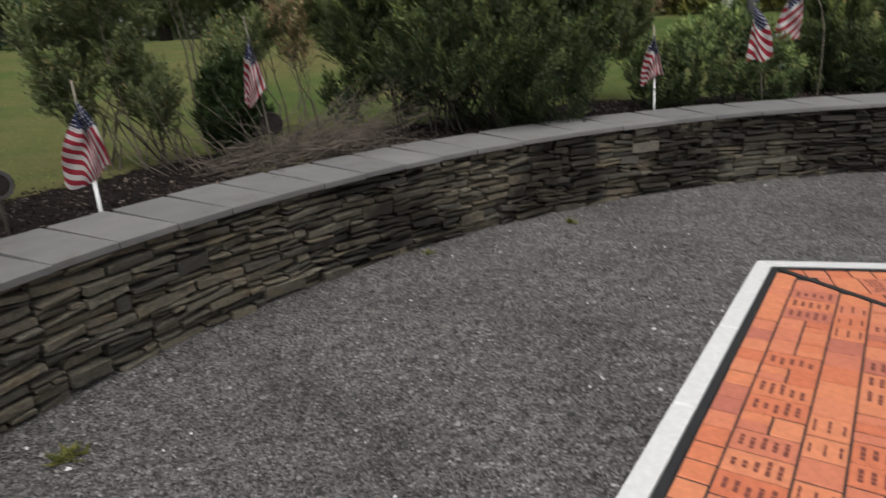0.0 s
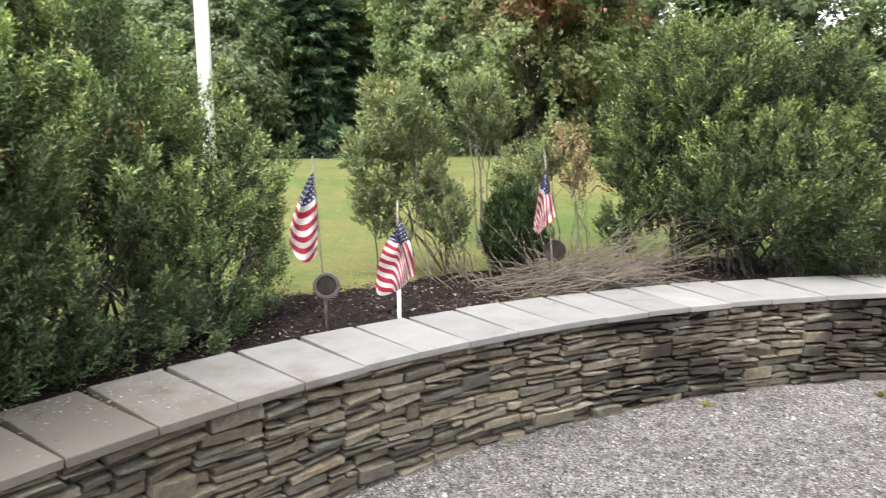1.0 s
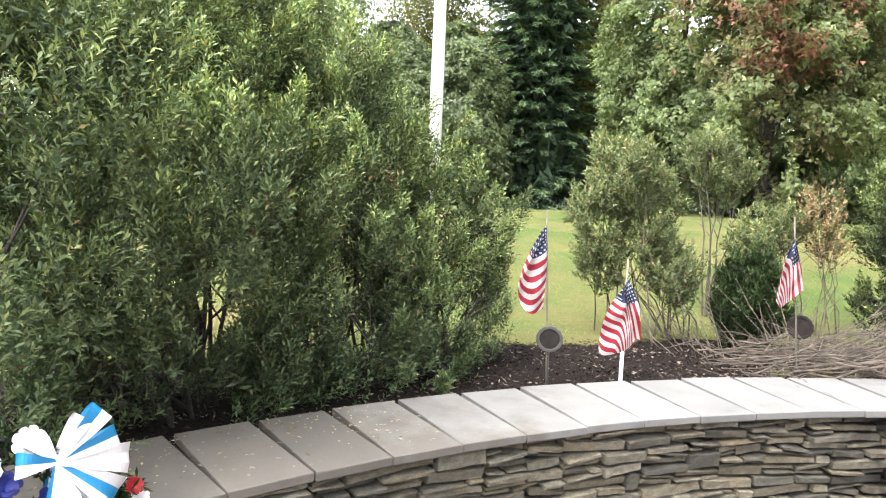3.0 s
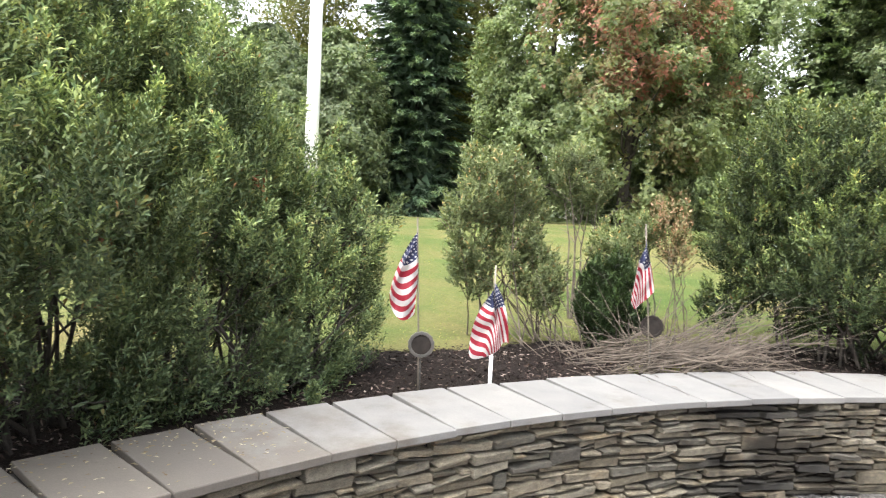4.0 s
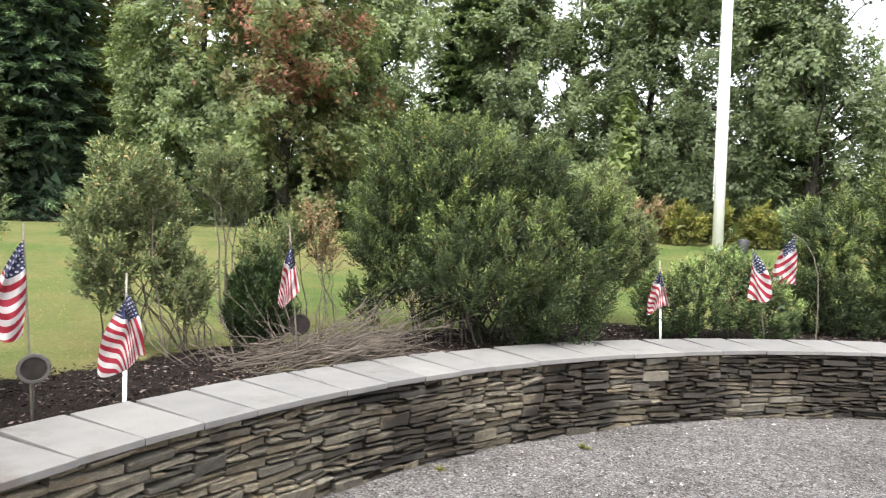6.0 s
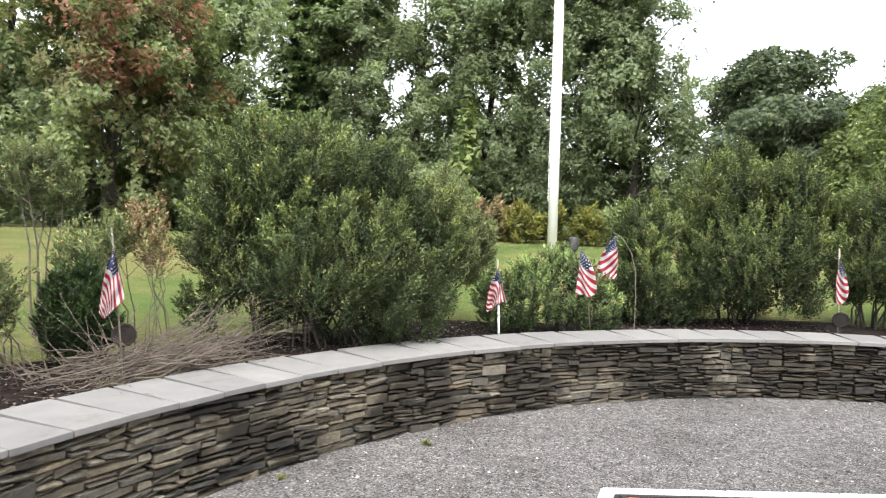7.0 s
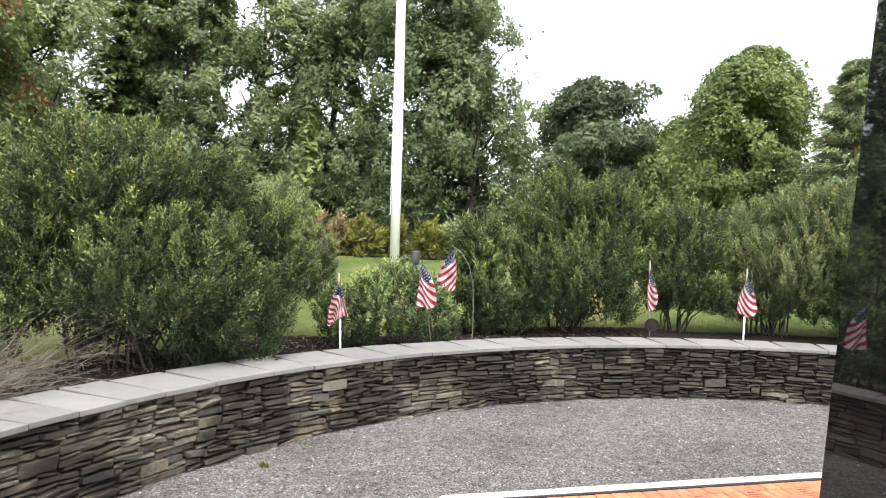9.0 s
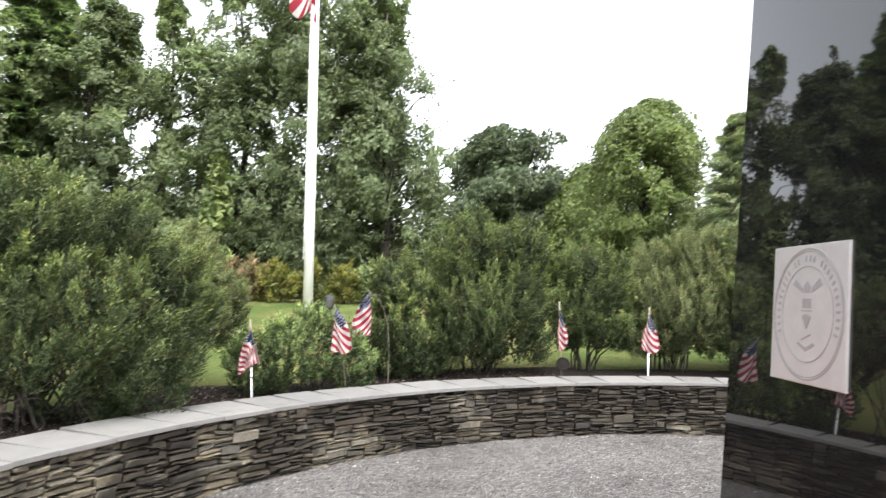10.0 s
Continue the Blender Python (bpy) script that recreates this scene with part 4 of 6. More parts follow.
    for k, (i, _, poly, z, lines) in enumerate(singles):
        if k < 300:
            cx, cy = sum(t[0] for t in poly) / len(poly), sum(t[1] for t in poly) / len(poly)
            one = Build()
            one.prism([(x - cx, y - cy) for x, y in poly], -0.05, 0.0, 0.004)
            ob = part("paver", one, M_BRICK, pad)
            ob.matrix_basis = pose(cx, cy, z)
            if lines:
                text = Build()
                for bar in lines:
                    text.prism([(x - cx, y - cy) for x, y in bar], -0.002, 0.0009)
                part("engraved_lines", text, M_ENGRAVE, ob, "dark engraved lines of lettering")
        else:
            rest.prism(poly, z - 0.05, z, 0.004)
            for bar in lines:
                engraving.prism(bar, z - 0.002, z + 0.0009)
    part("further_pavers", rest, M_BRICK, pad, "further orange clay pavers", kind="stuff")
    if engraving.v:
        part("further_engraving", engraving, M_ENGRAVE, pad, "engraved lines on the further pavers", kind="stuff")


# ---- granite pylon ----
PHI, BATTER = radians(58.5), math.tan(radians(3.6))
PYLON_CORNER = Vector((2.627, 2.294))
PYLON_SIDE, PYLON_TALL = 1.28, 3.3


def build_pylon():
    r0 = PYLON_SIDE / (2 * math.sin(math.pi / 5))
    # the corner lies at angle PHI + 54 degrees from the middle
    a0 = PHI + radians(54)
    centre = PYLON_CORNER - Vector((math.cos(a0), math.sin(a0))) * r0
    pylon = thing("granite_pylon", (centre.x, centre.y, PAD_TOP), "tall five-sided polished black granite pylon with pale emblem plate", "monument")

    def outline(z, grow=0.0, bevel=0.018):
        r = r0 - BATTER * z / math.cos(math.pi / 5) + grow
        pts = []
        cs = [Vector((r * math.cos(a0 + k * 2 * math.pi / 5), r * math.sin(a0 + k * 2 * math.pi / 5))) for k in range(5)]
        for k in range(5):
            p, c, n = cs[k - 1], cs[k], cs[(k + 1) % 5]
            pts += [c + (p - c).normalized() * bevel, c + (n - c).normalized() * bevel]
        return pts

    b = Build()
    rows = [outline(z) for z in (0.0, PYLON_TALL)] + [outline(PYLON_TALL + 0.02, -0.02)]
    zs = (0.0, PYLON_TALL, PYLON_TALL + 0.02)
    verts = [(p.x, p.y, z) for row, z in zip(rows, zs) for p in row] + [(0, 0, PYLON_TALL + 0.28)]
    faces = [(r * 10 + k, r * 10 + (k + 1) % 10, r * 10 + 10 + (k + 1) % 10, r * 10 + 10 + k) for r in range(2) for k in range(10)]
    faces += [(20 + k, 20 + (k + 1) % 10, 30) for k in range(10)] + [tuple(reversed(range(10)))]
    b.add(verts, faces)
    part("shaft", b, M_GRANITE, pylon)
    # emblem plate on the face that runs from the corner towards the near side
    along = Vector((-math.cos(PHI), -math.sin(PHI), 0))
    out = Vector((-math.sin(PHI), math.cos(PHI), 0))
    lean = Vector((-out.x * BATTER, -out.y * BATTER, 1)).normalized()
    face_n = along.cross(lean).normalized()
    if face_n.dot(out) < 0:
        face_n = -face_n
    foot = Vector((PYLON_CORNER.x - centre.x, PYLON_CORNER.y - centre.y, 0))
    z_mid = 1.469 - PAD_TOP
    origin = foot + along * 0.655 - out * (BATTER * z_mid) + Vector((0, 0, z_mid))
    frame_m = Matrix(((along.x, lean.x, face_n.x, origin.x), (along.y, lean.y, face_n.y, origin.y), (along.z, lean.z, face_n.z, origin.z), (0, 0, 0, 1)))
    h = 0.25
    pl = Build()
    pl.prism([(-h, -h), (h, -h), (h, h), (-h, h)], -0.004, 0.010, 0.002)
    if frame_m.determinant() < 0:
        pl.f = [tuple(reversed(f)) for f in pl.f]
    plate = part("emblem_plate", pl, M_PLATE, pylon, "square pale grey etched emblem plate")
    plate.matrix_basis = frame_m @ Matrix.Diagonal((0.9, 1, 1, 1))
    top = 0.0105

    def hoop(r, w):
        q = Build()
        n = 48
        vv = [((r + d) * math.cos(2 * math.pi * k / n), (r + d) * math.sin(2 * math.pi * k / n), z) for d, z in ((-w, top - 0.002), (-w, top + 0.001), (w, top + 0.001), (w, top - 0.002)) for k in range(n)]
        q.add(vv, [(a * n + k, a * n + (k + 1) % n, (a + 1) * n + (k + 1) % n, (a + 1) * n + k) for a in range(3) for k in range(n)])
        return q

    for r, w in ((0.235, 0.003), (0.226, 0.0015), (0.172, 0.002)):
        part("ring", hoop(r, w), M_ETCH, plate)
    for k in range(30):
        a = radians(200 - k * 220 / 29)
        if k in (10, 13, 17):
            continue
        ca, sa = math.cos(a), math.sin(a)
        t, l = 0.005, 0.011
        mark = Build()
        mark.prism([(0.199 * ca + x * sa + y * ca, 0.199 * sa - x * ca + y * sa) for x, y in ((t, -l), (t, l), (-t, l), (-t, -l))], top - 0.002, top + 0.001)
        part("letter_bar", mark, M_ETCH, plate)
    badge = Build()
    for poly in ([(-0.03, 0.02), (0.03, 0.02), (0.03, 0.055), (-0.03, 0.055)], [(-0.03, -0.01), (0.0, -0.055), (0.03, -0.01), (0.012, -0.002), (-0.012, -0.002)],
                 [(-0.035, 0.008), (0.035, 0.008), (0.035, 0.013), (-0.035, 0.013)], [(-0.02, 0.075), (0.02, 0.075), (0.024, 0.10), (0.0, 0.12), (-0.024, 0.10)],
                 [(-0.10, 0.105), (-0.03, 0.075), (-0.028, 0.092), (-0.08, 0.128)], [(0.10, 0.105), (0.08, 0.128), (0.028, 0.092), (0.03, 0.075)],
                 [(-0.06, -0.11), (0.0, -0.135), (0.06, -0.11), (0.05, -0.10), (0.0, -0.12), (-0.05, -0.10)], [(-0.03, -0.09), (0.03, -0.07), (0.03, -0.076), (-0.03, -0.096)]):
        badge.prism(poly if area(poly) > 0 else poly[::-1], top - 0.002, top + 0.0008)
    part("badge", badge, M_ETCH, plate, "plain winged shield shape")


build_pylon()


# ---- flags on sticks ----
def cloth(fly, hoist, fan, slack, pleat, seed, bias=(0.47, 0.47)):
    """A limp flag hanging in folds from its hoist, which is bunched up on the stick below the origin; fan: degrees from straight down
    at its two sides, seen from the court with plus to the right; slack: how far the hoist is bunched; pleat: depth of its folds;
    bias: how far the weave slants across the hanging folds, at its two sides."""
    rng = random.Random(seed)
    nu, nv = 36, 36
    ph = [rng.uniform(0, 6.3) for _ in range(5)]
    verts, uvs = [], []
    for j in range(nv + 1):
        k = j / nv
        ang = radians(fan[0] + (fan[1] - fan[0]) * k)
        for i in range(nu + 1):
            u = i / nu
            slant = bias[0] + (bias[1] - bias[0]) * smooth(0.3, 0.7, k)
            v = (1 - slant) * k + 1.7 * slant * u
            droop = ang * (1.5 - 0.7 * u)
            r = fly * u * (1.0 + 0.10 * math.sin(k * 5 + ph[4]))
            grip = min(1, u * 4)
            x = math.sin(droop) * r + 0.6 * pleat * grip * math.sin(k * 7 + ph[2] + u * 2.6)
            y = pleat * grip * (math.sin(k * 12 + ph[0] + u * 4.5) + 0.55 * math.sin(u * 13 + ph[1] - k * 6))
            z = -hoist * k * (1 - slack) - math.cos(droop) * r + 0.3 * pleat * math.sin(u * 7 + ph[3])
            verts.append((x, y, z))
            uvs.append((u, v))
    faces = [(j * (nu + 1) + i, j * (nu + 1) + i + 1, (j + 1) * (nu + 1) + i + 1, (j + 1) * (nu + 1) + i) for j in range(nv) for i in range(nu)]
    me = bpy.data.meshes.new("cloth")
    me.from_pydata(verts, [], faces)
    layer = me.uv_layers.new(name="UVMap")
    layer.data.foreach_set("uv", [c for f in faces for k in f for c in uvs[k]])
    me.materials.append(M_FLAG)
    me.polygons.foreach_set("use_smooth", [True] * len(faces))
    me.update()
    return me


EYE_SPOT = Vector((-0.15, 0.5))


def stick_flag(foot, tip, drop, fan, slack, pleat, label, stick=M_STICK, thick=0.006, size=(0.42, 0.28), bend=None, seed=1, sleeve=0.0, bias=(0.47, 0.47)):
    """A small flag on a stick pushed into the mulch: foot and tip in the world, drop: how far below the tip the cloth begins."""
    base = Vector(foot)
    face = math.degrees(math.atan2(base.y - EYE_SPOT.y, base.x - EYE_SPOT.x)) - 90
    flag = thing("stick_flag", foot, label, "flag", "stick flags along the wall", turn=face)
    inv = flag.matrix_basis.inverted()
    top = inv @ Vector(tip)
    if bend is None:
        pts = [Vector((0, 0, -0.12)), top * 0.33, top * 0.66, top]
    else:
        pts = [Vector((0, 0, -0.12))] + [Vector((b * bend[0], 0, h * top.z)) for b, h in ((0, 0.0), (0.02, 0.35), (-0.03, 0.62), (-0.22, 0.80), (-0.55, 0.93))] + [top]
    b = Build()
    b.tube(pts, [thick] * len(pts), 8)
    part("stick", b, stick, flag, smooth=True)
    if sleeve:
        g = Build()
        g.tube([pts[0], top * sleeve], [0.0105, 0.0105], 10)
        part("sleeve", g, M_WHITE, flag, "white plastic sleeve round the foot", smooth=True)
    k = (pts[-1] - pts[-2]).normalized()
    ob = part("cloth", cloth(size[0], size[1], fan, slack, pleat, seed, bias), M_FLAG, flag, "striped red and white cloth with a blue starred canton")
    at = top - k * drop
    ob.matrix_basis = Matrix.Translation(at + Vector((0, -thick - 0.012, 0)))
    middle = flag.matrix_basis @ (at + Vector((math.sin(radians(sum(fan) / 2)) * 0.2, -0.1, -0.2)))
    CLEARINGS.append((tuple(middle), 0.30))
    return flag


PALE = "small limp striped starred flag on a pale wooden stick"
stick_flag((-1.93, 3.572, 0.50), (-1.98, 3.56, 1.47), 0.08, (-28, 1), 0.72, 0.015, "limp striped flag on a thin stick above bronze disc", M_STICK_DARK, 0.0045, (0.385, 0.28), seed=2, bias=(0.64, 0.60))
stick_flag((-1.68, 3.93, 0.50), (-1.68, 3.93, 1.225), 0.09, (22, -22), 0.88, 0.021, PALE, M_STICK, 0.0048, (0.37, 0.28), seed=3, sleeve=0.36, bias=(0.12, 0.80))
stick_flag((-0.98, 4.88, 0.50), (-1.06, 4.86, 1.49), 0.10, (12, -16), 0.8, 0.019, "narrow limp striped flag on a thin dark stick", M_STICK_DARK, 0.005, (0.37, 0.28), seed=5, bias=(0.15, 0.75))
stick_flag((2.06, 6.80, 0.50), (2.02, 6.80, 1.26), 0.08, (18, -20), 0.85, 0.021, PALE, M_STICK, 0.008, (0.38, 0.28), seed=7, sleeve=0.40, bias=(0.15, 0.75))
stick_flag((3.00, 6.66, 0.50), (2.82, 6.64, 1.40), 0.02, (30, -4), 0.7, 0.014, "limp striped flag leaning out of a green shrub", M_STICK_DARK, 0.006, (0.42, 0.28), seed=8)
stick_flag((3.60, 6.90, 0.50), (3.36, 6.98, 1.56), 0.05, (-34, 4), 0.65, 0.021, "striped flag hanging from a thin stick that bends over", M_STICK_DARK, 0.0045, (0.42, 0.28), bend=(0.25,), seed=9)
stick_flag((5.94, 6.62, 0.50), (5.92, 6.63, 1.45), 0.10, (20, -4), 0.65, 0.012, "narrow limp striped flag on a stick with dark disc", M_STICK, 0.008, (0.42, 0.28), seed=10)
stick_flag((6.78, 5.96, 0.50), (6.80, 5.94, 1.39), 0.08, (20, -20), 0.7, 0.010, "striped flag spread like a tent on a pale stick", M_STICK, 0.008, (0.43, 0.28), seed=12, sleeve=0.35)


def marker(foot, z, r=0.068, rim=M_RIM):
    face = math.degrees(math.atan2(foot[1] - EYE_SPOT.y, foot[0] - EYE_SPOT.x)) - 90
    m = thing("grave_marker", foot, "round dark bronze flag-holder disc on a thin stake", "marker", "bronze discs", turn=face)
    b = Build()
    b.tube([(0, 0.012, -0.1), (0, 0.012, z - foot[2])], [0.0035, 0.0035], 8)
    part("stake", b, M_RIM, m)
    d = Build()
    n = 28
    ringv = []
    for rr, y in ((r, 0.010), (r, -0.004), (r * 0.95, -0.010), (r * 0.80, -0.010), (r * 0.76, -0.004)):
        for k in range(n):
            q = rr * (1 + (0.045 * (k % 2) if rr > r * 0.9 else 0))
            ringv.append((q * math.cos(2 * math.pi * k / n), y, q * math.sin(2 * math.pi * k / n) + z - foot[2]))
    d.add(ringv, [(a * n + k, a * n + n + k, a * n + n + (k + 1) % n, a * n + (k + 1) % n) for a in range(4) for k in range(n)] + [tuple(range(n))])
    part("rim", d, rim, m, "scalloped tarnished rim")
    c = Build()
    cv = [(0, -0.008, z - foot[2])] + [(r * 0.77 * math.cos(2 * math.pi * k / n), -0.004, r * 0.77 * math.sin(2 * math.pi * k / n) + z - foot[2]) for k in range(n)]
    c.add(cv, [(0, 1 + (k + 1) % n, 1 + k) for k in range(n)])
    part("disc", c, M_BRONZE, m, "dark bronze face")


marker((-1.93, 3.57, 0.50), 0.805)
marker((-0.99, 4.90, 0.50), 0.84, 0.07, M_BRONZE)
marker((5.95, 6.60, 0.50), 0.665, 0.082, M_BRONZE)


# ---- flagpoles and lamp ----
def flagpole(x, y, height, r, big_flag):
    z = ground_z(x, y)
    p = thing("flagpole", (x, y, z - 0.02), "tall white-painted tapered flagpole standing on the lawn", "flagpole", "flagpoles")
    b = Build()
    b.lathe([(r, 0), (r, height * 0.3), (r * 0.86, height * 0.6), (r * 0.6, height)], 24)
    part("shaft", b, M_WHITE, p, smooth=True)
    t = Build()
    t.lathe([(0.02, height), (0.09, height + 0.05), (0.11, height + 0.12), (0.09, height + 0.19), (0.02, height + 0.23)], 16)
    part("ball", t, M_GOLD, p, "gilt ball", smooth=True)
    h = Build()
    h.tube([(-r * 1.3, -0.02, 1.2), (-r * 1.15, -0.02, height * 0.6), (-r * 0.7, -0.02, height - 0.1)], [0.006] * 3, 6)
    part("halyard", h, M_WHITE, p)
    if big_flag:
        f = part("cloth", cloth(2.4, 1.5, (-14, 4), 0.6, 0.07, 31), M_FLAG, p, "large limp striped flag")
        f.matrix_basis = Matrix.Translation((-0.12, -0.1, height - 0.5)) @ pose(0, 0, 0, 0, 0, -28)
    return p


flagpole(6.15, 15.2, 10.2, 0.115, True)
flagpole(-10.5, 13.35, 10.5, 0.15, False)


def flood_lamp():
    x, y = 5.14, 11.83
    z = ground_z(x, y)
    l = thing("flood_lamp", (x, y, z), "grey metal floodlight on a short post in the lawn", "lamp")
    b = Build()
    b.tube([(0, 0, -0.05), (0, 0, 0.48)], [0.022, 0.022], 10)
    part("post", b, M_STEEL, l)
    hd = Build()
    hd.lathe([(0.055, 0), (0.08, 0.03), (0.09, 0.19), (0.10, 0.22), (0.10, 0.24), (0.08, 0.235)], 20)
    head = part("head", hd, M_STEEL, l, "hooded grey lamp head", smooth=True)
    head.matrix_basis = pose(0, 0, 0.42, -14, 10, 0)


flood_lamp()


# ---- shrubs ----
def stem(rng, root, tip, r0, sides=5):
    b = Build()
    root, tip = Vector(root), Vector(tip)
    mid = root.lerp(tip, 0.5) + Vector((rng.uniform(-0.08, 0.08), rng.uniform(-0.08, 0.08), 0.05))
    q = root.lerp(tip, 0.25) + Vector((rng.uniform(-0.05, 0.05), rng.uniform(-0.05, 0.05), 0.08))
    b.tube([root, q, mid, tip], [r0, r0 * 0.85, r0 * 0.6, r0 * 0.2], sides, cap=False)
    for _ in range(2):
        s = mid.lerp(tip, rng.uniform(0, 0.6))
        e = s + Vector((rng.uniform(-0.3, 0.3), rng.uniform(-0.3, 0.3), rng.uniform(0.1, 0.35)))
        b.tube([s, s.lerp(e, 0.5) + Vector((0, 0, 0.03)), e], [r0 * 0.45, r0 * 0.35, r0 * 0.12], 4, cap=False)
    return b


def shrub(at, blobs, label, leaf=LEAF_HOLLY, n_stems=14, stem_r=0.012, seed=1, spread=0.18, bark=M_BARK, group="shrubs behind the wall", sprigs=0, **growth):
    """blobs: (x, y, z, rx, ry, rz) about the foot; sprigs: clusters of dead leaves; growth: see foliage()."""
    rng = np.random.default_rng(seed)
    r2 = random.Random(seed)
    z = ground_z(at[0], at[1])
    s = thing("shrub", (at[0], at[1], z), label, "shrub", group)
    q, leaf_tone = foliage(rng, blobs, foot=(at[0], at[1], z), **growth)
    part("crown", quads_mesh("crown", q, leaf, leaf_tone), leaf, s)
    if sprigs:
        dead = np.repeat(q[rng.integers(len(leaf_tone) // 2, size=sprigs), 0], 16, 0) + 0.022 * rng.normal(size=(sprigs * 16, 3))
        way = np.repeat(unit(rng.normal(size=(sprigs, 3)) + np.array([0, 0, 0.3])), 16, 0) + 0.6 * rng.normal(size=dead.shape)
        k = len(dead)
        part("withered_sprig", quads_mesh("withered_sprig", leaf_quads(dead, way, rng.normal(size=(k, 3)), rng.uniform(0.022, 0.045, k), rng.uniform(0.008, 0.015, k)), LEAF_DEAD), LEAF_DEAD, s, "scattered brown dying leaves", kind="stuff")
    for _ in range(n_stems):
        b = r2.choice(blobs)
        d = unit(rng.normal(size=3))
        d[2] = abs(d[2])
        tip = (b[0] + 0.75 * b[3] * d[0], b[1] + 0.75 * b[4] * d[1], b[2] + 0.75 * b[5] * d[2])
        root = (b[0] * 0.35 + r2.uniform(-spread, spread), b[1] * 0.35 + r2.uniform(-spread, spread), -0.04)
        part("stem", stem(r2, root, tip, stem_r), bark, s, smooth=True)
    return s


GREEN = "dense rounded evergreen shrub with narrow olive-green leaves"
NEAR = dict(spacing=0.275, tall=0.45, wide=0.110, shoots=56, leaves=12, length=0.032, width=0.0088, shoot=0.120, raw=0.19, corners=4, core=0.5)
ROUND = dict(spacing=0.23, tall=0.36, wide=0.095, shoots=40, leaves=11, length=0.034, width=0.0115, shoot=0.13, raw=0.13)
ROW = dict(spacing=0.24, tall=0.50, wide=0.095, shoots=40, leaves=10, length=0.040, width=0.0130, shoot=0.14, upward=1.1, raw=0.13)
LOOSE = dict(spacing=0.16, tall=0.22, wide=0.07, shoots=18, leaves=9, length=0.034, width=0.0145, core=0.35)
# the big clump at the near end of the bed, pressed back where the wreath stands
CLEARINGS.append(((-2.05, 1.32, WALL_TOP + 0.3), 0.27))
# hollows in its face
CLEARINGS += [((-2.30, 1.50, 0.86), 0.17), ((-2.42, 1.60, 0.82), 0.16), ((-2.62, 1.67, 1.72), 0.16), ((-2.80, 1.56, 1.74), 0.15), ((-2.30, 2.10, 1.44), 0.12), ((-2.36, 2.14, 1.30), 0.13), ((-2.44, 2.26, 1.36), 0.14)]
# gaps between the bare lower stems
for x, y, z, dx, dy, dz, room in ((-2.10, 2.33, 0.96, -0.137, 0.140, -0.044, 0.11), (-2.20, 2.20, 0.90, -0.145, 0.130, -0.048, 0.08), (-2.46, 1.95, 1.15, -0.165, 0.110, -0.029, 0.055), (-2.33, 2.06, 0.92, -0.155, 0.120, -0.046, 0.06)):
    for k in range(12):
        CLEARINGS.append(((x + dx * k, y + dy * k, z + dz * k), room))
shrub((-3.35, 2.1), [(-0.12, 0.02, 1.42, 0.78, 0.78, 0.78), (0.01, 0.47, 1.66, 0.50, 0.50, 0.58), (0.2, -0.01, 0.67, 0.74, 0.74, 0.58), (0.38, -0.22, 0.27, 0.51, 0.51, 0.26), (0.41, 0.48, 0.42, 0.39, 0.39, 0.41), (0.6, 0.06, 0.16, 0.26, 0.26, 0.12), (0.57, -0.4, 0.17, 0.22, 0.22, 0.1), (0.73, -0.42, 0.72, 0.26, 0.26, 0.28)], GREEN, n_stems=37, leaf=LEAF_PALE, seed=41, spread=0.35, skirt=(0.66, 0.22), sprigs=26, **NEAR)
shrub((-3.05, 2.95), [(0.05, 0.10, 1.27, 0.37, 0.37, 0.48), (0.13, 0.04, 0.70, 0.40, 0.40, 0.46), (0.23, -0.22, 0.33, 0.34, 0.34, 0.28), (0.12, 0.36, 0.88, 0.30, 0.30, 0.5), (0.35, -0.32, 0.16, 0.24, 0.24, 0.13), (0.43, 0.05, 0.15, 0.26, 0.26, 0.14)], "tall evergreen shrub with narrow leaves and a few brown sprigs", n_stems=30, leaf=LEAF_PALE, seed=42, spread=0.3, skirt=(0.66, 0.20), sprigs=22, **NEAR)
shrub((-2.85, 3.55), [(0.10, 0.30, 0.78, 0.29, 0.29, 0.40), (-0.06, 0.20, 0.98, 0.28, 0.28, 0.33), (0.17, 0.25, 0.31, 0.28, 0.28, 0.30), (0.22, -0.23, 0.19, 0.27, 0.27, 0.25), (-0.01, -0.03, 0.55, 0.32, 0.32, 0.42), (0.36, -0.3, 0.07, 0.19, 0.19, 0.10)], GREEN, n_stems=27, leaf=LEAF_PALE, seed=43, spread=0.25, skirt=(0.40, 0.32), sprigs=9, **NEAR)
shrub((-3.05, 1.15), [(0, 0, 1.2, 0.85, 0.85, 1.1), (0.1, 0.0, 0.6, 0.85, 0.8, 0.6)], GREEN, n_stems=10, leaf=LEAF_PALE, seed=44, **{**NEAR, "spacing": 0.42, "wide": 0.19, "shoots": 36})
# pale shrub with bare arching stems, small tree-like shrub, dark yew, rusty shrub
shrub((-2.1, 5.45), [(-0.21, -0.08, 1.22, 0.27, 0.27, 0.22), (-0.36, -0.26, 0.93, 0.16, 0.16, 0.17), (-0.11, 0.07, 0.96, 0.22, 0.22, 0.22), (0.22, -0.12, 0.48, 0.18, 0.18, 0.18), (-0.30, -0.24, 0.70, 0.17, 0.17, 0.18), (0.06, -0.05, 0.70, 0.17, 0.17, 0.18), (-0.28, -0.28, 0.5, 0.12, 0.12, 0.16)], "loose pale olive shrub with bare arching lower stems", LEAF_OLIVE, 24, 0.007, seed=45, spread=0.3, bark=M_TWIG, **LOOSE)
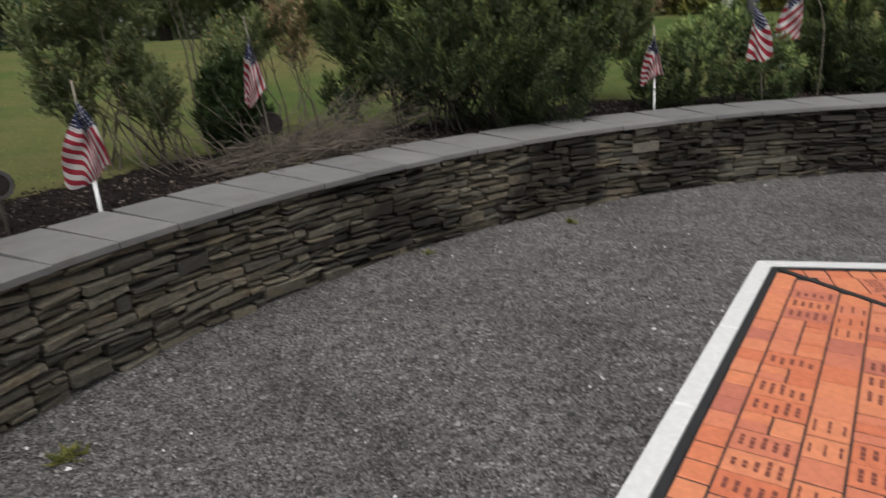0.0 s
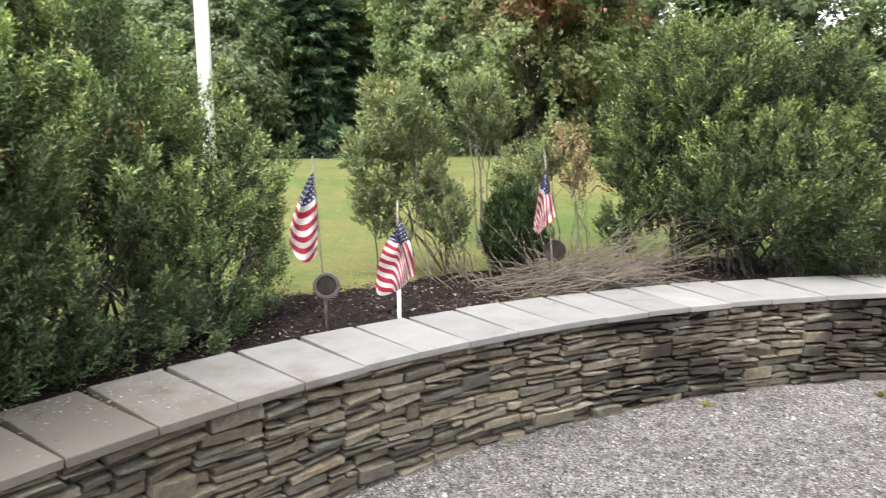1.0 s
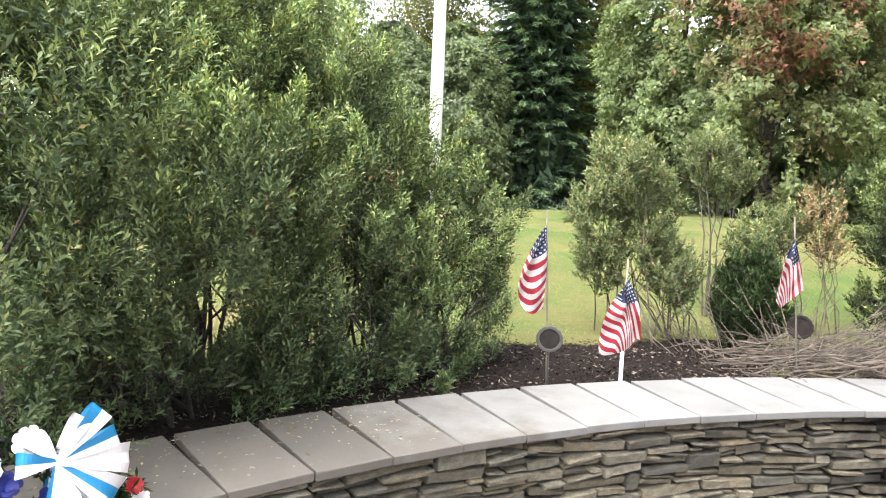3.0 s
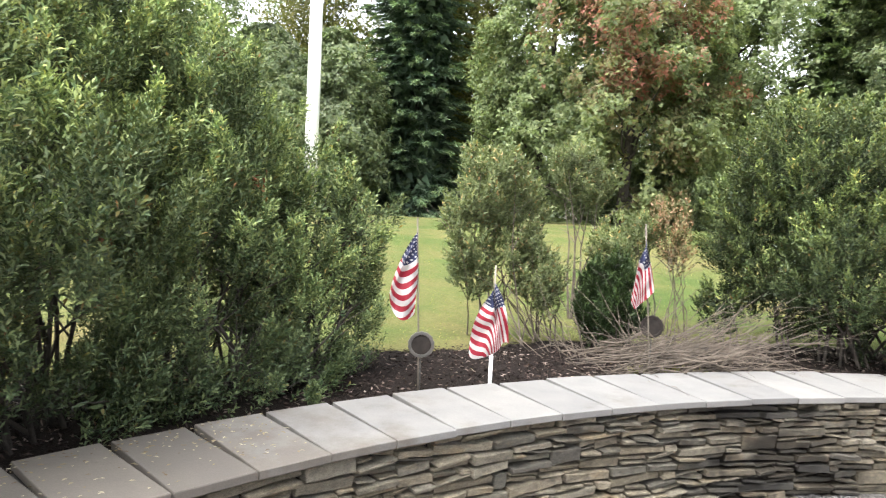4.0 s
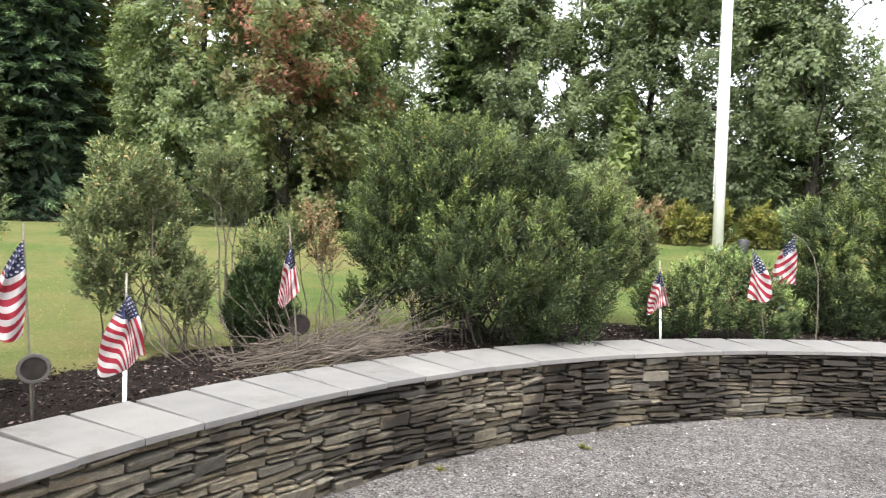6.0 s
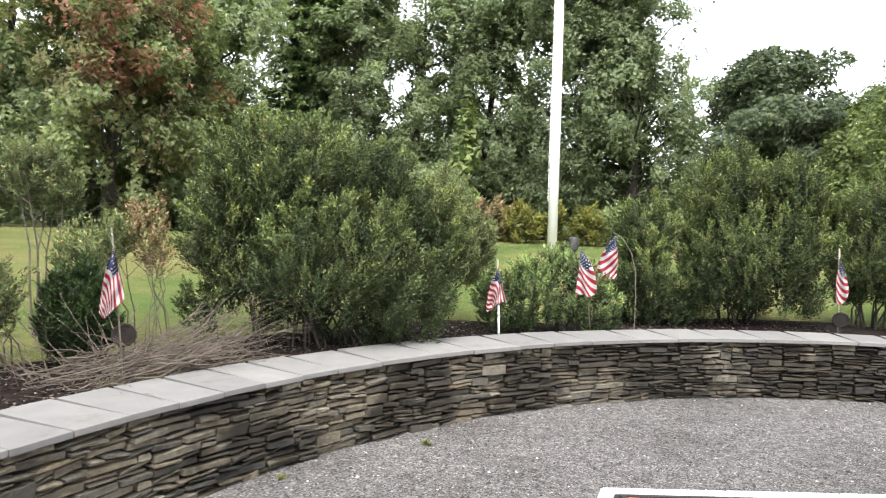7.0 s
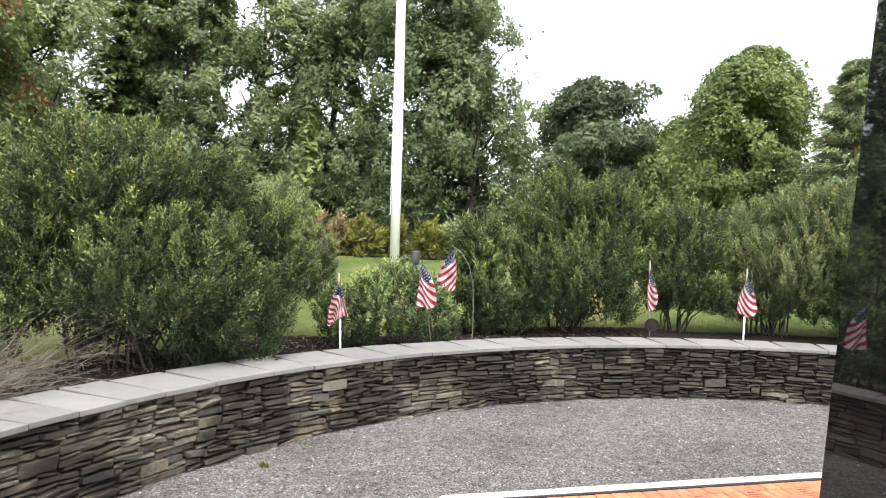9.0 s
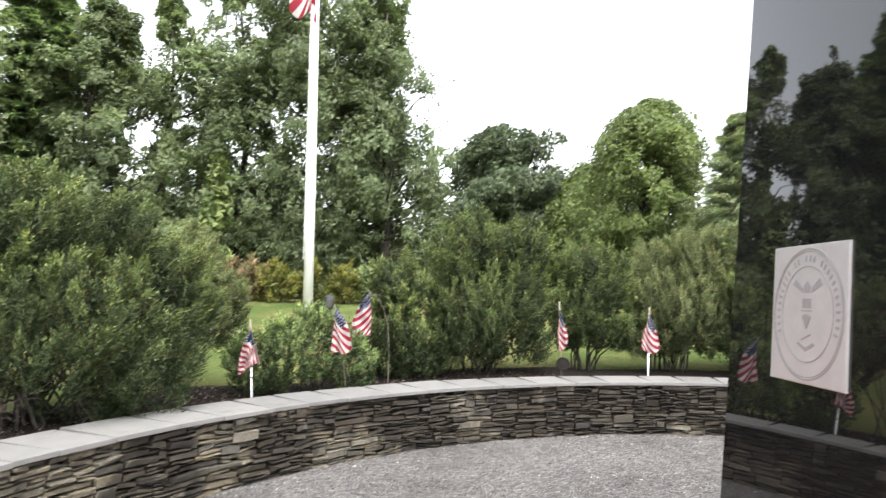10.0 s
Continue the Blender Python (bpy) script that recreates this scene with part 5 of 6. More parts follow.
shrub((-2.08, 6.75), [(0.0, 0.09, 1.38, 0.24, 0.24, 0.20), (0.11, 0.12, 1.23, 0.19, 0.19, 0.13)], "ball of olive leaves on a bare forked stem", LEAF_OLIVE, 5, 0.012, seed=46, spread=0.03, bark=M_TWIG, **LOOSE)
shrub((-1.3, 5.6), [(-0.14, 0.02, 0.3, 0.21, 0.21, 0.22), (-0.2, 0.0, 0.46, 0.13, 0.13, 0.16), (-0.06, -0.01, 0.50, 0.11, 0.11, 0.17)], "small dense dark green upright shrub", LEAF_YEW, 8, 0.008, seed=47, upward=1.6, core=1.6, spacing=0.12, tall=0.22, wide=0.045, shoots=24, leaves=11, length=0.045, width=0.010)
shrub((-0.95, 6.45), [(-0.22, 0.04, 0.97, 0.15, 0.15, 0.19), (-0.14, 0.05, 0.75, 0.12, 0.12, 0.15)], "thin shrub with rusty brown dying leaves", LEAF_RUST, 8, 0.005, seed=48, bark=M_TWIG, **{**LOOSE, "shoots": 10, "core": 0.1, "tall": 0.3, "upward": 1.3})
shrub((-1.35, 6.35), [(-0.16, 0.02, 0.81, 0.19, 0.19, 0.16), (-0.3, 0.09, 0.68, 0.15, 0.15, 0.13), (-0.01, 0.05, 0.87, 0.13, 0.13, 0.13)], "thin pale olive shrub with sparse leaves", LEAF_OLIVE, 9, 0.007, seed=49, **LOOSE)
shrub((-0.72, 6.35), [(0.0, 0, 0.33, 0.15, 0.14, 0.17)], "small sprout of green leaves among dead twigs", LEAF_HOLLY, 4, 0.006, seed=50, **LOOSE)
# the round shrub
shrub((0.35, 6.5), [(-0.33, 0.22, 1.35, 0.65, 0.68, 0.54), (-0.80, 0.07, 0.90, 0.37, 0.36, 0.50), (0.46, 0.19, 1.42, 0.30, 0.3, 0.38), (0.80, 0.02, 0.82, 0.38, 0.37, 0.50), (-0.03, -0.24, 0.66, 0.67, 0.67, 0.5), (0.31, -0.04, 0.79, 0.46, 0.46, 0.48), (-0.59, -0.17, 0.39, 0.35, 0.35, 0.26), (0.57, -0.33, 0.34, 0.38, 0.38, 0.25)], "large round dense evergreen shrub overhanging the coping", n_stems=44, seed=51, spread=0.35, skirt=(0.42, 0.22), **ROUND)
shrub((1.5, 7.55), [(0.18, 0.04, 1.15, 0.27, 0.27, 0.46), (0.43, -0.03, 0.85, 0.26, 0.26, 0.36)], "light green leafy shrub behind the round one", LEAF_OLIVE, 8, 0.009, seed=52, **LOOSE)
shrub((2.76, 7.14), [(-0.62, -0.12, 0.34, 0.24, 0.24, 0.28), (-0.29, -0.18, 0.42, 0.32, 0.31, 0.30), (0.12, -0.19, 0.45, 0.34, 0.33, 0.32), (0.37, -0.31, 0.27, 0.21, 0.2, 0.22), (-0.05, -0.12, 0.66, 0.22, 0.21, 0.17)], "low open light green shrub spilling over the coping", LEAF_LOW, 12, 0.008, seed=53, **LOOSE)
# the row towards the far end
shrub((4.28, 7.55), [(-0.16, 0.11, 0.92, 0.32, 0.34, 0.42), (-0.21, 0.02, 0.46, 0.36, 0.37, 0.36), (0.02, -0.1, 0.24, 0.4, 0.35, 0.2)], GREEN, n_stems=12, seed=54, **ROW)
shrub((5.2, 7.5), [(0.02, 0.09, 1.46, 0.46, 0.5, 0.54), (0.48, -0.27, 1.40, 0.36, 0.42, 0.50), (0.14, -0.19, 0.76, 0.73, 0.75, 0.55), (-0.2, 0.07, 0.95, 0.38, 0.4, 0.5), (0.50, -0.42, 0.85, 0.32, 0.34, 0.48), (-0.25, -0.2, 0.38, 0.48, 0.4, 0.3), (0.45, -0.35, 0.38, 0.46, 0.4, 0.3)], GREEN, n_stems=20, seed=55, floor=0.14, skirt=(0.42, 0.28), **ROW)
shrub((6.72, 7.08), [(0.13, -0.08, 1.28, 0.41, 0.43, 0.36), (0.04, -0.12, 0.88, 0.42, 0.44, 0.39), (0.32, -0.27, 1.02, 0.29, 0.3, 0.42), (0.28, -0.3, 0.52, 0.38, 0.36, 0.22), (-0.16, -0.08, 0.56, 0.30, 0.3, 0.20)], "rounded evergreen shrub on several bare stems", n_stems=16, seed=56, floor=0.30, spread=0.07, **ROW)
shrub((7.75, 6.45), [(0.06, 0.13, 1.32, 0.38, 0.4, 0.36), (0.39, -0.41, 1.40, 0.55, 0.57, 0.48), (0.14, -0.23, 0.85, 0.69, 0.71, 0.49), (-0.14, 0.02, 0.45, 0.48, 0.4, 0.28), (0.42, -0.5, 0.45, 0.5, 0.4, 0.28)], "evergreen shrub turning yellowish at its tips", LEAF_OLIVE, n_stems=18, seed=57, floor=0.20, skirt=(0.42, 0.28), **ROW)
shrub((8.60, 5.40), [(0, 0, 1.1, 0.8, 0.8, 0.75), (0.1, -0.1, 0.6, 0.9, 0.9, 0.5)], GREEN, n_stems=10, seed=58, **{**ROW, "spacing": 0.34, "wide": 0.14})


# ---- dead brush ----
def brush_pile():
    rng = random.Random(61)
    z0 = ground_z(-0.6, 5.5)
    t = thing("brush_pile", (-0.72, 5.42, z0), "heap of bare grey-brown dead branches lying on mulch", "brush pile", turn=38)
    rest = Build()
    for k in range(165):
        fan_out = rng.random() < 0.6
        if fan_out:
            cx, cy = rng.uniform(-0.55, 0.15), rng.uniform(-0.35, 0.30)
            a = rng.gauss(0.10, 0.32)
            l = rng.uniform(0.7, 1.5)
            rise = rng.uniform(-0.02, 0.46)
        else:
            cx, cy = rng.uniform(-0.85, 0.75), rng.uniform(-0.42, 0.42)
            a = rng.uniform(-0.9, 0.9) + (math.pi if rng.random() < 0.5 else 0)
            l = rng.uniform(0.35, 1.0)
            rise = rng.uniform(-0.10, 0.22)
        h = rng.uniform(0.0, 0.22) * (1 - abs(cx) / 1.5)
        bend, wave = rng.uniform(-0.9, 0.9), rng.uniform(0.01, 0.05)
        pts = []
        x, y = cx - math.cos(a) * l * 0.4, cy - math.sin(a) * l * 0.4
        for i in range(7):
            u = i / 6
            pts.append((x, y, max(0.0, h + rise * u * u + wave * math.sin(u * 6 + k))))
            x += math.cos(a + bend * u) * l / 6
            y += math.sin(a + bend * u) * l / 6
        r = rng.uniform(0.0016, 0.0034) if k >= 50 else rng.uniform(0.0035, 0.0075)
        b = Build() if k < 50 else rest
        b.tube(pts, [r, r, r * 0.9, r * 0.8, r * 0.65, r * 0.5, r * 0.25], 5 if k < 50 else 4, cap=False)
        for _ in range(3):
            i = rng.randint(1, 5)
            s = Vector(pts[i])
            q = a + bend * i / 6 + rng.choice((-1, 1)) * rng.uniform(0.4, 1.0)
            m = rng.uniform(0.10, 0.35)
            e = s + Vector((math.cos(q) * m, math.sin(q) * m, rng.uniform(-0.04, 0.10)))
            e.z = max(0.0, e.z)
            b.tube([s, s.lerp(e, 0.5) + Vector((0, 0, 0.02)), e], [r * 0.6, r * 0.45, r * 0.2], 4, cap=False)
        if k < 50:
            part("branch", b, M_TWIG, t)
    part("twigs", rest, M_TWIG, t, "tangle of thin dead twigs", kind="stuff")


brush_pile()


def bent_stems():
    """Bare stems that lean out of the pale shrub towards the brush."""
    rng = random.Random(62)
    z0 = ground_z(-1.6, 5.4)
    t = thing("bare_stems", (-1.75, 5.25, z0), "bare slanting grey stems leaning out of a shrub", "stems")
    for _ in range(26):
        b = Build()
        x0, y0 = rng.uniform(-0.1, 0.7), rng.uniform(-0.25, 0.2)
        dx, h = rng.uniform(-0.75, -0.15), rng.uniform(0.3, 0.75)
        w = rng.uniform(-0.12, 0.12)
        pts = [(x0, y0, 0), (x0 + dx * 0.3 + w, y0, h * 0.3), (x0 + dx * 0.75 + w, y0 + 0.05, h * 0.7), (x0 + dx, y0 + 0.1 + w, h)]
        r = rng.uniform(0.002, 0.0045)
        b.tube(pts, [r, r * 0.9, r * 0.7, r * 0.3], 4, cap=False)
        part("stem", b, M_TWIG, t)


bent_stems()


# ---- wreath on the wall ----
def ribbon(b, root, tip, width, stripes, normal):
    """One loop of striped ribbon that runs out from the knot to the tip and back underneath."""
    root, tip, normal = Vector(root), Vector(tip), Vector(normal).normalized()
    d = tip - root
    side = d.cross(normal).normalized()
    n, cols = 20, len(stripes)
    verts, faces = [], []
    for i in range(n + 1):
        s = i / n
        out, lift = math.sin(math.pi * s) ** 0.8, 0.045 * math.cos(math.pi * s) + 0.02 * math.sin(2 * math.pi * s)
        w = width * (0.2 + 0.8 * out)
        for e in range(cols + 1):
            q = e / cols
            verts.append(tuple(root + d * out + side * w * (q - 0.5) + normal * (lift + 0.010 * math.sin(q * 8 + s * 5) * out)))
    for i in range(n):
        for e in range(cols):
            k = i * (cols + 1) + e
            faces.append((k, k + 1, k + cols + 2, k + cols + 1))
            b.m.append(stripes[e])
    b.v.extend(verts)
    b.f.extend(faces)


def blossom(b, at, r, slot, petals=9, seed=0):
    rng = random.Random(seed)
    at = Vector(at)
    for lay in range(3):
        for k in range(petals):
            a = 2 * math.pi * (k + 0.5 * lay) / petals
            up = 0.25 + 0.35 * lay
            d = Vector((math.cos(a), math.sin(a), up)).normalized()
            s = d.cross(Vector((0, 0, 1))).normalized()
            l = r * (1 - 0.22 * lay) * rng.uniform(0.85, 1.1)
            w = l * 0.42
            n = d.cross(s)
            p = [at, at + d * l * 0.5 + s * w - n * 0.1 * l, at + d * l * 0.95 + s * w * 0.5, at + d * l, at + d * l * 0.95 - s * w * 0.5, at + d * l * 0.5 - s * w - n * 0.1 * l]
            b.add([tuple(q) for q in p], [(0, 1, 2, 3), (0, 3, 4, 5)], slot)


def wreath():
    wr = thing("wreath", (-2.11, 1.19, WALL_TOP), "memorial wreath with blue and white bow on bluestone coping", "wreath")
    wr.scale = (0.8, 0.8, 0.8)
    # local axes: towards the court is plus x
    rng = np.random.default_rng(71)
    hoop = []
    for k in range(420):
        a = rng.uniform(0, 6.283)
        rr = 0.17 + rng.normal(0, 0.028)
        hoop.append((rng.normal(0.02, 0.025), -0.10 + rr * math.cos(a), 0.19 + rr * math.sin(a)))
    hoop[-110:] = [(rng.normal(0.05, 0.03), rng.normal(0.22, 0.04), abs(rng.normal(0.08, 0.045))) for _ in range(110)]
    hoop = np.array(hoop)
    q = leaf_quads(np.repeat(hoop, 5, 0), unit(rng.normal(size=(2100, 3)) + np.array([0.5, 0, 0.2])), rng.normal(size=(2100, 3)), rng.uniform(0.03, 0.06, 2100), rng.uniform(0.006, 0.012, 2100))
    q[:, :, 2] = np.maximum(q[:, :, 2], 0.003)
    part("greenery", quads_mesh("greenery", q, LEAF_YEW), LEAF_YEW, wr, "dark green sprigs")
    core = Build()
    core.tube([(0.0, -0.10 + 0.17 * math.cos(a), 0.19 + 0.17 * math.sin(a)) for a in np.linspace(0, 2 * math.pi, 25)], [0.018] * 25, 8)
    part("hoop", core, M_EDGING, wr)
    W, B = 0, 1
    knot = (0.09, 0.03, 0.29)
    nrm = (1, -0.25, 0.35)

    def loop(tip, wide, bands):
        b = Build()
        ribbon(b, knot, tip, wide, bands, nrm)
        part("ribbon", b, (M_RIBBON_WHITE, M_RIBBON_BLUE), wr, "white and sky-blue striped ribbon loop")

    loop((0.10, 0.17, 0.43), 0.080, (B, W))
    loop((0.12, 0.21, 0.34), 0.070, (B, W))
    loop((0.14, 0.24, 0.26), 0.100, (W, W, W))
    loop((0.15, 0.19, 0.15), 0.120, (W, B, W))
    loop((0.10, 0.11, 0.42), 0.060, (W, W))
    loop((0.06, -0.02, 0.37), 0.070, (W, W))
    loop((0.09, -0.08, 0.31), 0.080, (W, B))
    loop((0.12, 0.00, 0.10), 0.070, (W, W, B))
    loop((0.13, 0.08, 0.09), 0.080, (W, W, W))
    for at, r, mat, name, seed in (((0.06, -0.03, 0.36), 0.055, M_RIBBON_WHITE, "white", 1), ((0.06, -0.16, 0.33), 0.06, M_RIBBON_WHITE, "white", 2), ((0.08, -0.20, 0.22), 0.055, M_RIBBON_WHITE, "white", 3),
                                   ((0.07, -0.10, 0.25), 0.05, M_RIBBON_NAVY, "navy", 4), ((0.08, 0.02, 0.16), 0.05, M_RIBBON_NAVY, "navy", 5), ((0.08, 0.29, 0.13), 0.034, M_RED, "red", 6), ((0.09, 0.31, 0.075), 0.034, M_RIBBON_WHITE, "white", 8), ((0.09, 0.23, 0.06), 0.035, M_RIBBON_NAVY, "navy", 7)):
        f = Build()
        blossom(f, (0, 0, 0), r, 0, seed=seed)
        ob = part("blossom", f, mat, wr, name + " artificial blossom")
        ob.matrix_basis = pose(*at, 0, 65, 0)


wreath()


# ---- trees ----
def tree(x, y, height, crown, leaf, label, seed, trunk_r=0.16, low=0.05, n=48000, length=0.115, width=0.085, open_air=0.0, top=1.0, mass=1.15, kind="tree", turning=None):
    """crown: half-width; low: share of the height at which leaves begin; open_air: how much sky shows through;
    top: above one narrows the crown upwards; mass: size of its leaf masses in metres."""
    rng = np.random.default_rng(seed)
    r2 = random.Random(seed)
    z = ground_z(x, y)
    t = thing(kind, (x, y, z - 0.05), label, "tree", "trees round the lawn")
    got, ways, have = [], [], 0
    while have < n:
        m = 120000
        h = rng.random(m)
        a = rng.uniform(0, 6.283, m)
        ring_p = np.stack([np.cos(a) * crown / 1.9, np.sin(a) * crown / 1.9, h * height / 1.7], 1)
        lobes = 0.24 + 0.75 * fbm(ring_p + seed, seed, 2) + 0.72 * fbm(ring_p * 2.7 + seed, seed + 9, 2)
        girth = np.minimum(1, (h + 0.04) / 0.22) ** 0.5 * np.maximum(0.0, 1 - np.maximum(0, (h - 0.30) / 0.70) ** (2.0 / top)) ** 0.62
        s = rng.random(m) ** 0.45
        r = crown * lobes * girth * s
        p = np.stack([np.cos(a) * r, np.sin(a) * r, (low + (1 - low) * h) * height], 1)
        masses = fbm(p / mass + 3.1 * seed, seed + 1, 2, 0.5)
        fine = fbm(p / 0.36, seed + 2, 2)
        cut = 0.43 + 0.16 * open_air + 0.16 * s ** 4
        keep = (rng.random(m) < girth * lobes) & (0.58 * masses + 0.42 * fine > cut)
        got.append(p[keep])
        ways.append(np.stack([np.cos(a) * s, np.sin(a) * s, 1.1 * (h - 0.45)], 1)[keep])
        have += int(keep.sum())
    p, out = np.concatenate(got)[:n], unit(np.concatenate(ways)[:n])
    p[:, 2] = np.maximum(p[:, 2], 0.3)
    q = tree_leaves(rng, p, out, length, width)
    red = (p[:, 2] > height * 0.30) & (fbm(p / 0.9, seed + 5, 2) > 0.56) if turning else np.zeros(len(p), bool)
    part("crown", quads_mesh("crown", q[~red], leaf), leaf, t)
    if turning:
        part("turning_leaves", quads_mesh("turning_leaves", q[red], turning), turning, t, "reddened leaves of the upper crown")
    b = Build()
    lean = (r2.uniform(-0.04, 0.04), r2.uniform(-0.04, 0.04))
    sway = min(0.18, trunk_r)
    tops = [Vector((lean[0] * h + sway * math.sin(h * 0.7 + seed), lean[1] * h, h)) for h in np.linspace(0, height * 0.85, 14)]
    b.tube(tops, list(np.linspace(trunk_r, trunk_r * 0.15, 14)), 9)
    for i in r2.sample(range(len(p)), 46 if trunk_r > 0.1 else 8):
        c = Vector(p[i])
        h = max(height * 0.10, min(height * 0.75, c.z - 0.45 * math.hypot(c.x, c.y) - 0.2))
        s = Vector((lean[0] * h + sway * math.sin(h * 0.7 + seed), lean[1] * h, h))
        m1, m2 = s.lerp(c, 0.35) + Vector((0, 0, -0.1)), s.lerp(c, 0.7) + Vector((r2.uniform(-0.2, 0.2), r2.uniform(-0.2, 0.2), 0.05))
        r = trunk_r * (0.38 - 0.25 * h / height)
        b.tube([s, m1, m2, c], [r, r * 0.7, r * 0.4, r * 0.1], 5, cap=False)
    part("trunk", b, M_BARK, t, smooth=True)
    return t


def conifer(x, y, height, spread, leaf, label, seed, tiers=34, droop=0.25, per_branch=46, needle=(0.22, 0.06), slender=0.8, fill=0):
    """slender: how soon the crown narrows upwards; fill: dark inner leaves that close it."""
    rng = np.random.default_rng(seed)
    z = ground_z(x, y)
    t = thing("conifer", (x, y, z - 0.05), label, "tree", "trees round the lawn")
    b = Build()
    b.tube([(0, 0, 0), (0, 0, height * 0.5), (0, 0, height)], [0.16, 0.09, 0.015], 8)
    part("trunk", b, M_BARK, t)
    bases, axes, sides, tips = [], [], [], []
    for k in range(tiers):
        for j in range(int(9 + 8 * (1 - k / tiers))):
            u = (k + rng.random()) / tiers
            h = 0.25 + u * (height - 0.3)
            reach = spread * (1 - u) ** slender + 0.12
            a = rng.uniform(0, 6.283)
            l = reach * rng.uniform(0.72, 1.12)
            way = np.array([math.cos(a), math.sin(a), 0])
            s = rng.uniform(0.25, 1.0, per_branch) ** 0.6
            p = way * (l * s)[:, None] + np.array([0, 0, h]) + np.array([0, 0, 1.0]) * (-droop * l * s * s + 0.05 * l * (s > 0.85))[:, None]
            off = np.array([-way[1], way[0], 0])
            sp = rng.normal(0, 0.11, per_branch) * (1.15 - s) * 2.2
            p = p + off * sp[:, None] + np.array([0, 0, 1.0]) * rng.normal(0, 0.02, per_branch)[:, None]
            bases.append(p)
            tips.append(np.clip((s - 0.72) / 0.28, 0, 1))
            axes.append(way + off * (sp[:, None] * 2.5) + np.array([0, 0, -0.25]) + 0.3 * rng.normal(size=(per_branch, 3)))
            sides.append(np.repeat(off[None], per_branch, 0) + 0.3 * rng.normal(size=(per_branch, 3)))
    base, axis, side = np.concatenate(bases), np.concatenate(axes), np.concatenate(sides)
    n = len(base)
    q = leaf_quads(base, axis, side, needle[0] * rng.uniform(0.7, 1.3, n), needle[1] * rng.uniform(0.7, 1.3, n), -0.2, 3)
    leaf_tone = np.concatenate(tips)
    if fill:
        u = rng.random(fill) ** 1.3
        a = rng.uniform(0, 6.283, fill)
        r = (spread * (1 - u) ** slender) * rng.uniform(0.25, 0.6, fill)
        p = np.stack([r * np.cos(a), r * np.sin(a), 0.2 + u * (height - 0.3)], 1)
        q = np.concatenate([q, leaf_quads(p, rng.normal(size=(fill, 3)) + np.array([0, 0, -1.0]), rng.normal(size=(fill, 3)), rng.uniform(0.25, 0.45, fill), rng.uniform(0.15, 0.28, fill), -0.2, 3)])
        leaf_tone = np.concatenate([leaf_tone, np.zeros(fill)])
    part("crown", quads_mesh("crown", q, leaf, leaf_tone), leaf, t)
    return t


def polar(az, dist):
    return -0.15 + dist * math.cos(radians(az)), 0.5 + dist * math.sin(radians(az))


OAK = "tall leafy deciduous tree at the edge of the lawn"
OPEN_TREE = "tall open tree with sky showing through its crown"
tree(*polar(150, 24), 11, 3.6, LEAF_TREE, OAK, 80, n=16000, length=0.16, width=0.12)
tree(*polar(140, 22), 11, 3.4, LEAF_TREE, OAK, 81, n=22000, length=0.15, width=0.11)
tree(*polar(132.5, 21), 5.6, 2.4, LEAF_DARK, "dark grey-green tree at the edge of the lawn", 82, low=0.03)
tree(*polar(126.8, 19.5), 5.4, 1.8, LEAF_DARK, "dark grey-green tree beside a fir", 104, low=0.03, n=40000)
tree(*polar(128.5, 26), 12.5, 2.8, LEAF_YELLOW, "yellowing tree behind darker trees", 83, low=0.2, n=34000)
conifer(*polar(120.2, 21), 17, 1.9, LEAF_FIR, "very dark green dense fir with drooping branches", 84, tiers=66, droop=0.22, per_branch=165, needle=(0.15, 0.050), slender=0.45, fill=9000)
tree(*polar(115.6, 23.5), 12.0, 2.0, LEAF_YELLOW, "light yellow-green tree behind a fir", 85, low=0.1, n=32000, open_air=0.2)
tree(*polar(109.6, 19), 9.4, 1.9, LEAF_TREE, "leafy grey-green tree beside a turning maple", 86, n=52000)
tree(*polar(102.5, 18), 10.5, 2.6, LEAF_MAPLE, "broad maple with dark branches and red upper leaves", 87, trunk_r=0.15, low=0.02, n=62000, turning=LEAF_RED, open_air=0.25)
tree(*polar(94.5, 20.5), 9.8, 2.5, LEAF_TREE, OAK, 88, n=50000)
conifer(*polar(87.3, 22), 10.6, 2.0, LEAF_SPRUCE, "broad green spruce with layered branches", 90, tiers=52, droop=0.2, per_branch=90, needle=(0.22, 0.075), slender=0.6, fill=5000)
tree(*polar(83.0, 21), 9.3, 2.1, LEAF_DARK, OPEN_TREE, 89, n=42000, open_air=0.6, mass=0.9)
tree(*polar(78.0, 21), 9.2, 2.4, LEAF_TREE, OPEN_TREE, 91, n=40000, open_air=0.75, mass=0.9)
tree(*polar(72.5, 21), 10.8, 2.5, LEAF_DARK, OPEN_TREE, 92, n=42000, open_air=0.75, mass=0.9)
tree(*polar(67.5, 20), 11.5, 2.5, LEAF_DARK, OAK, 93, n=54000, open_air=0.5)
tree(*polar(60.9, 20), 10.2, 2.3, LEAF_DARK, OAK, 94, n=54000, open_air=0.4, top=1.1)
tree(*polar(70, 26), 4.6, 3.0, LEAF_DARK, OAK, 95, n=24000)
tree(*polar(79, 27), 4.6, 3.2, LEAF_TREE, OAK, 103, n=24000)
tree(*polar(49.9, 26), 6.9, 3.0, LEAF_DEEP, "dark round-topped tree beyond the shrubs", 96, low=0.06, top=0.5, n=62000, length=0.15, width=0.11)
tree(*polar(43.5, 24), 4.9, 1.7, LEAF_BRIGHT, "small light green tree between larger ones", 97, low=0.1, n=20000)
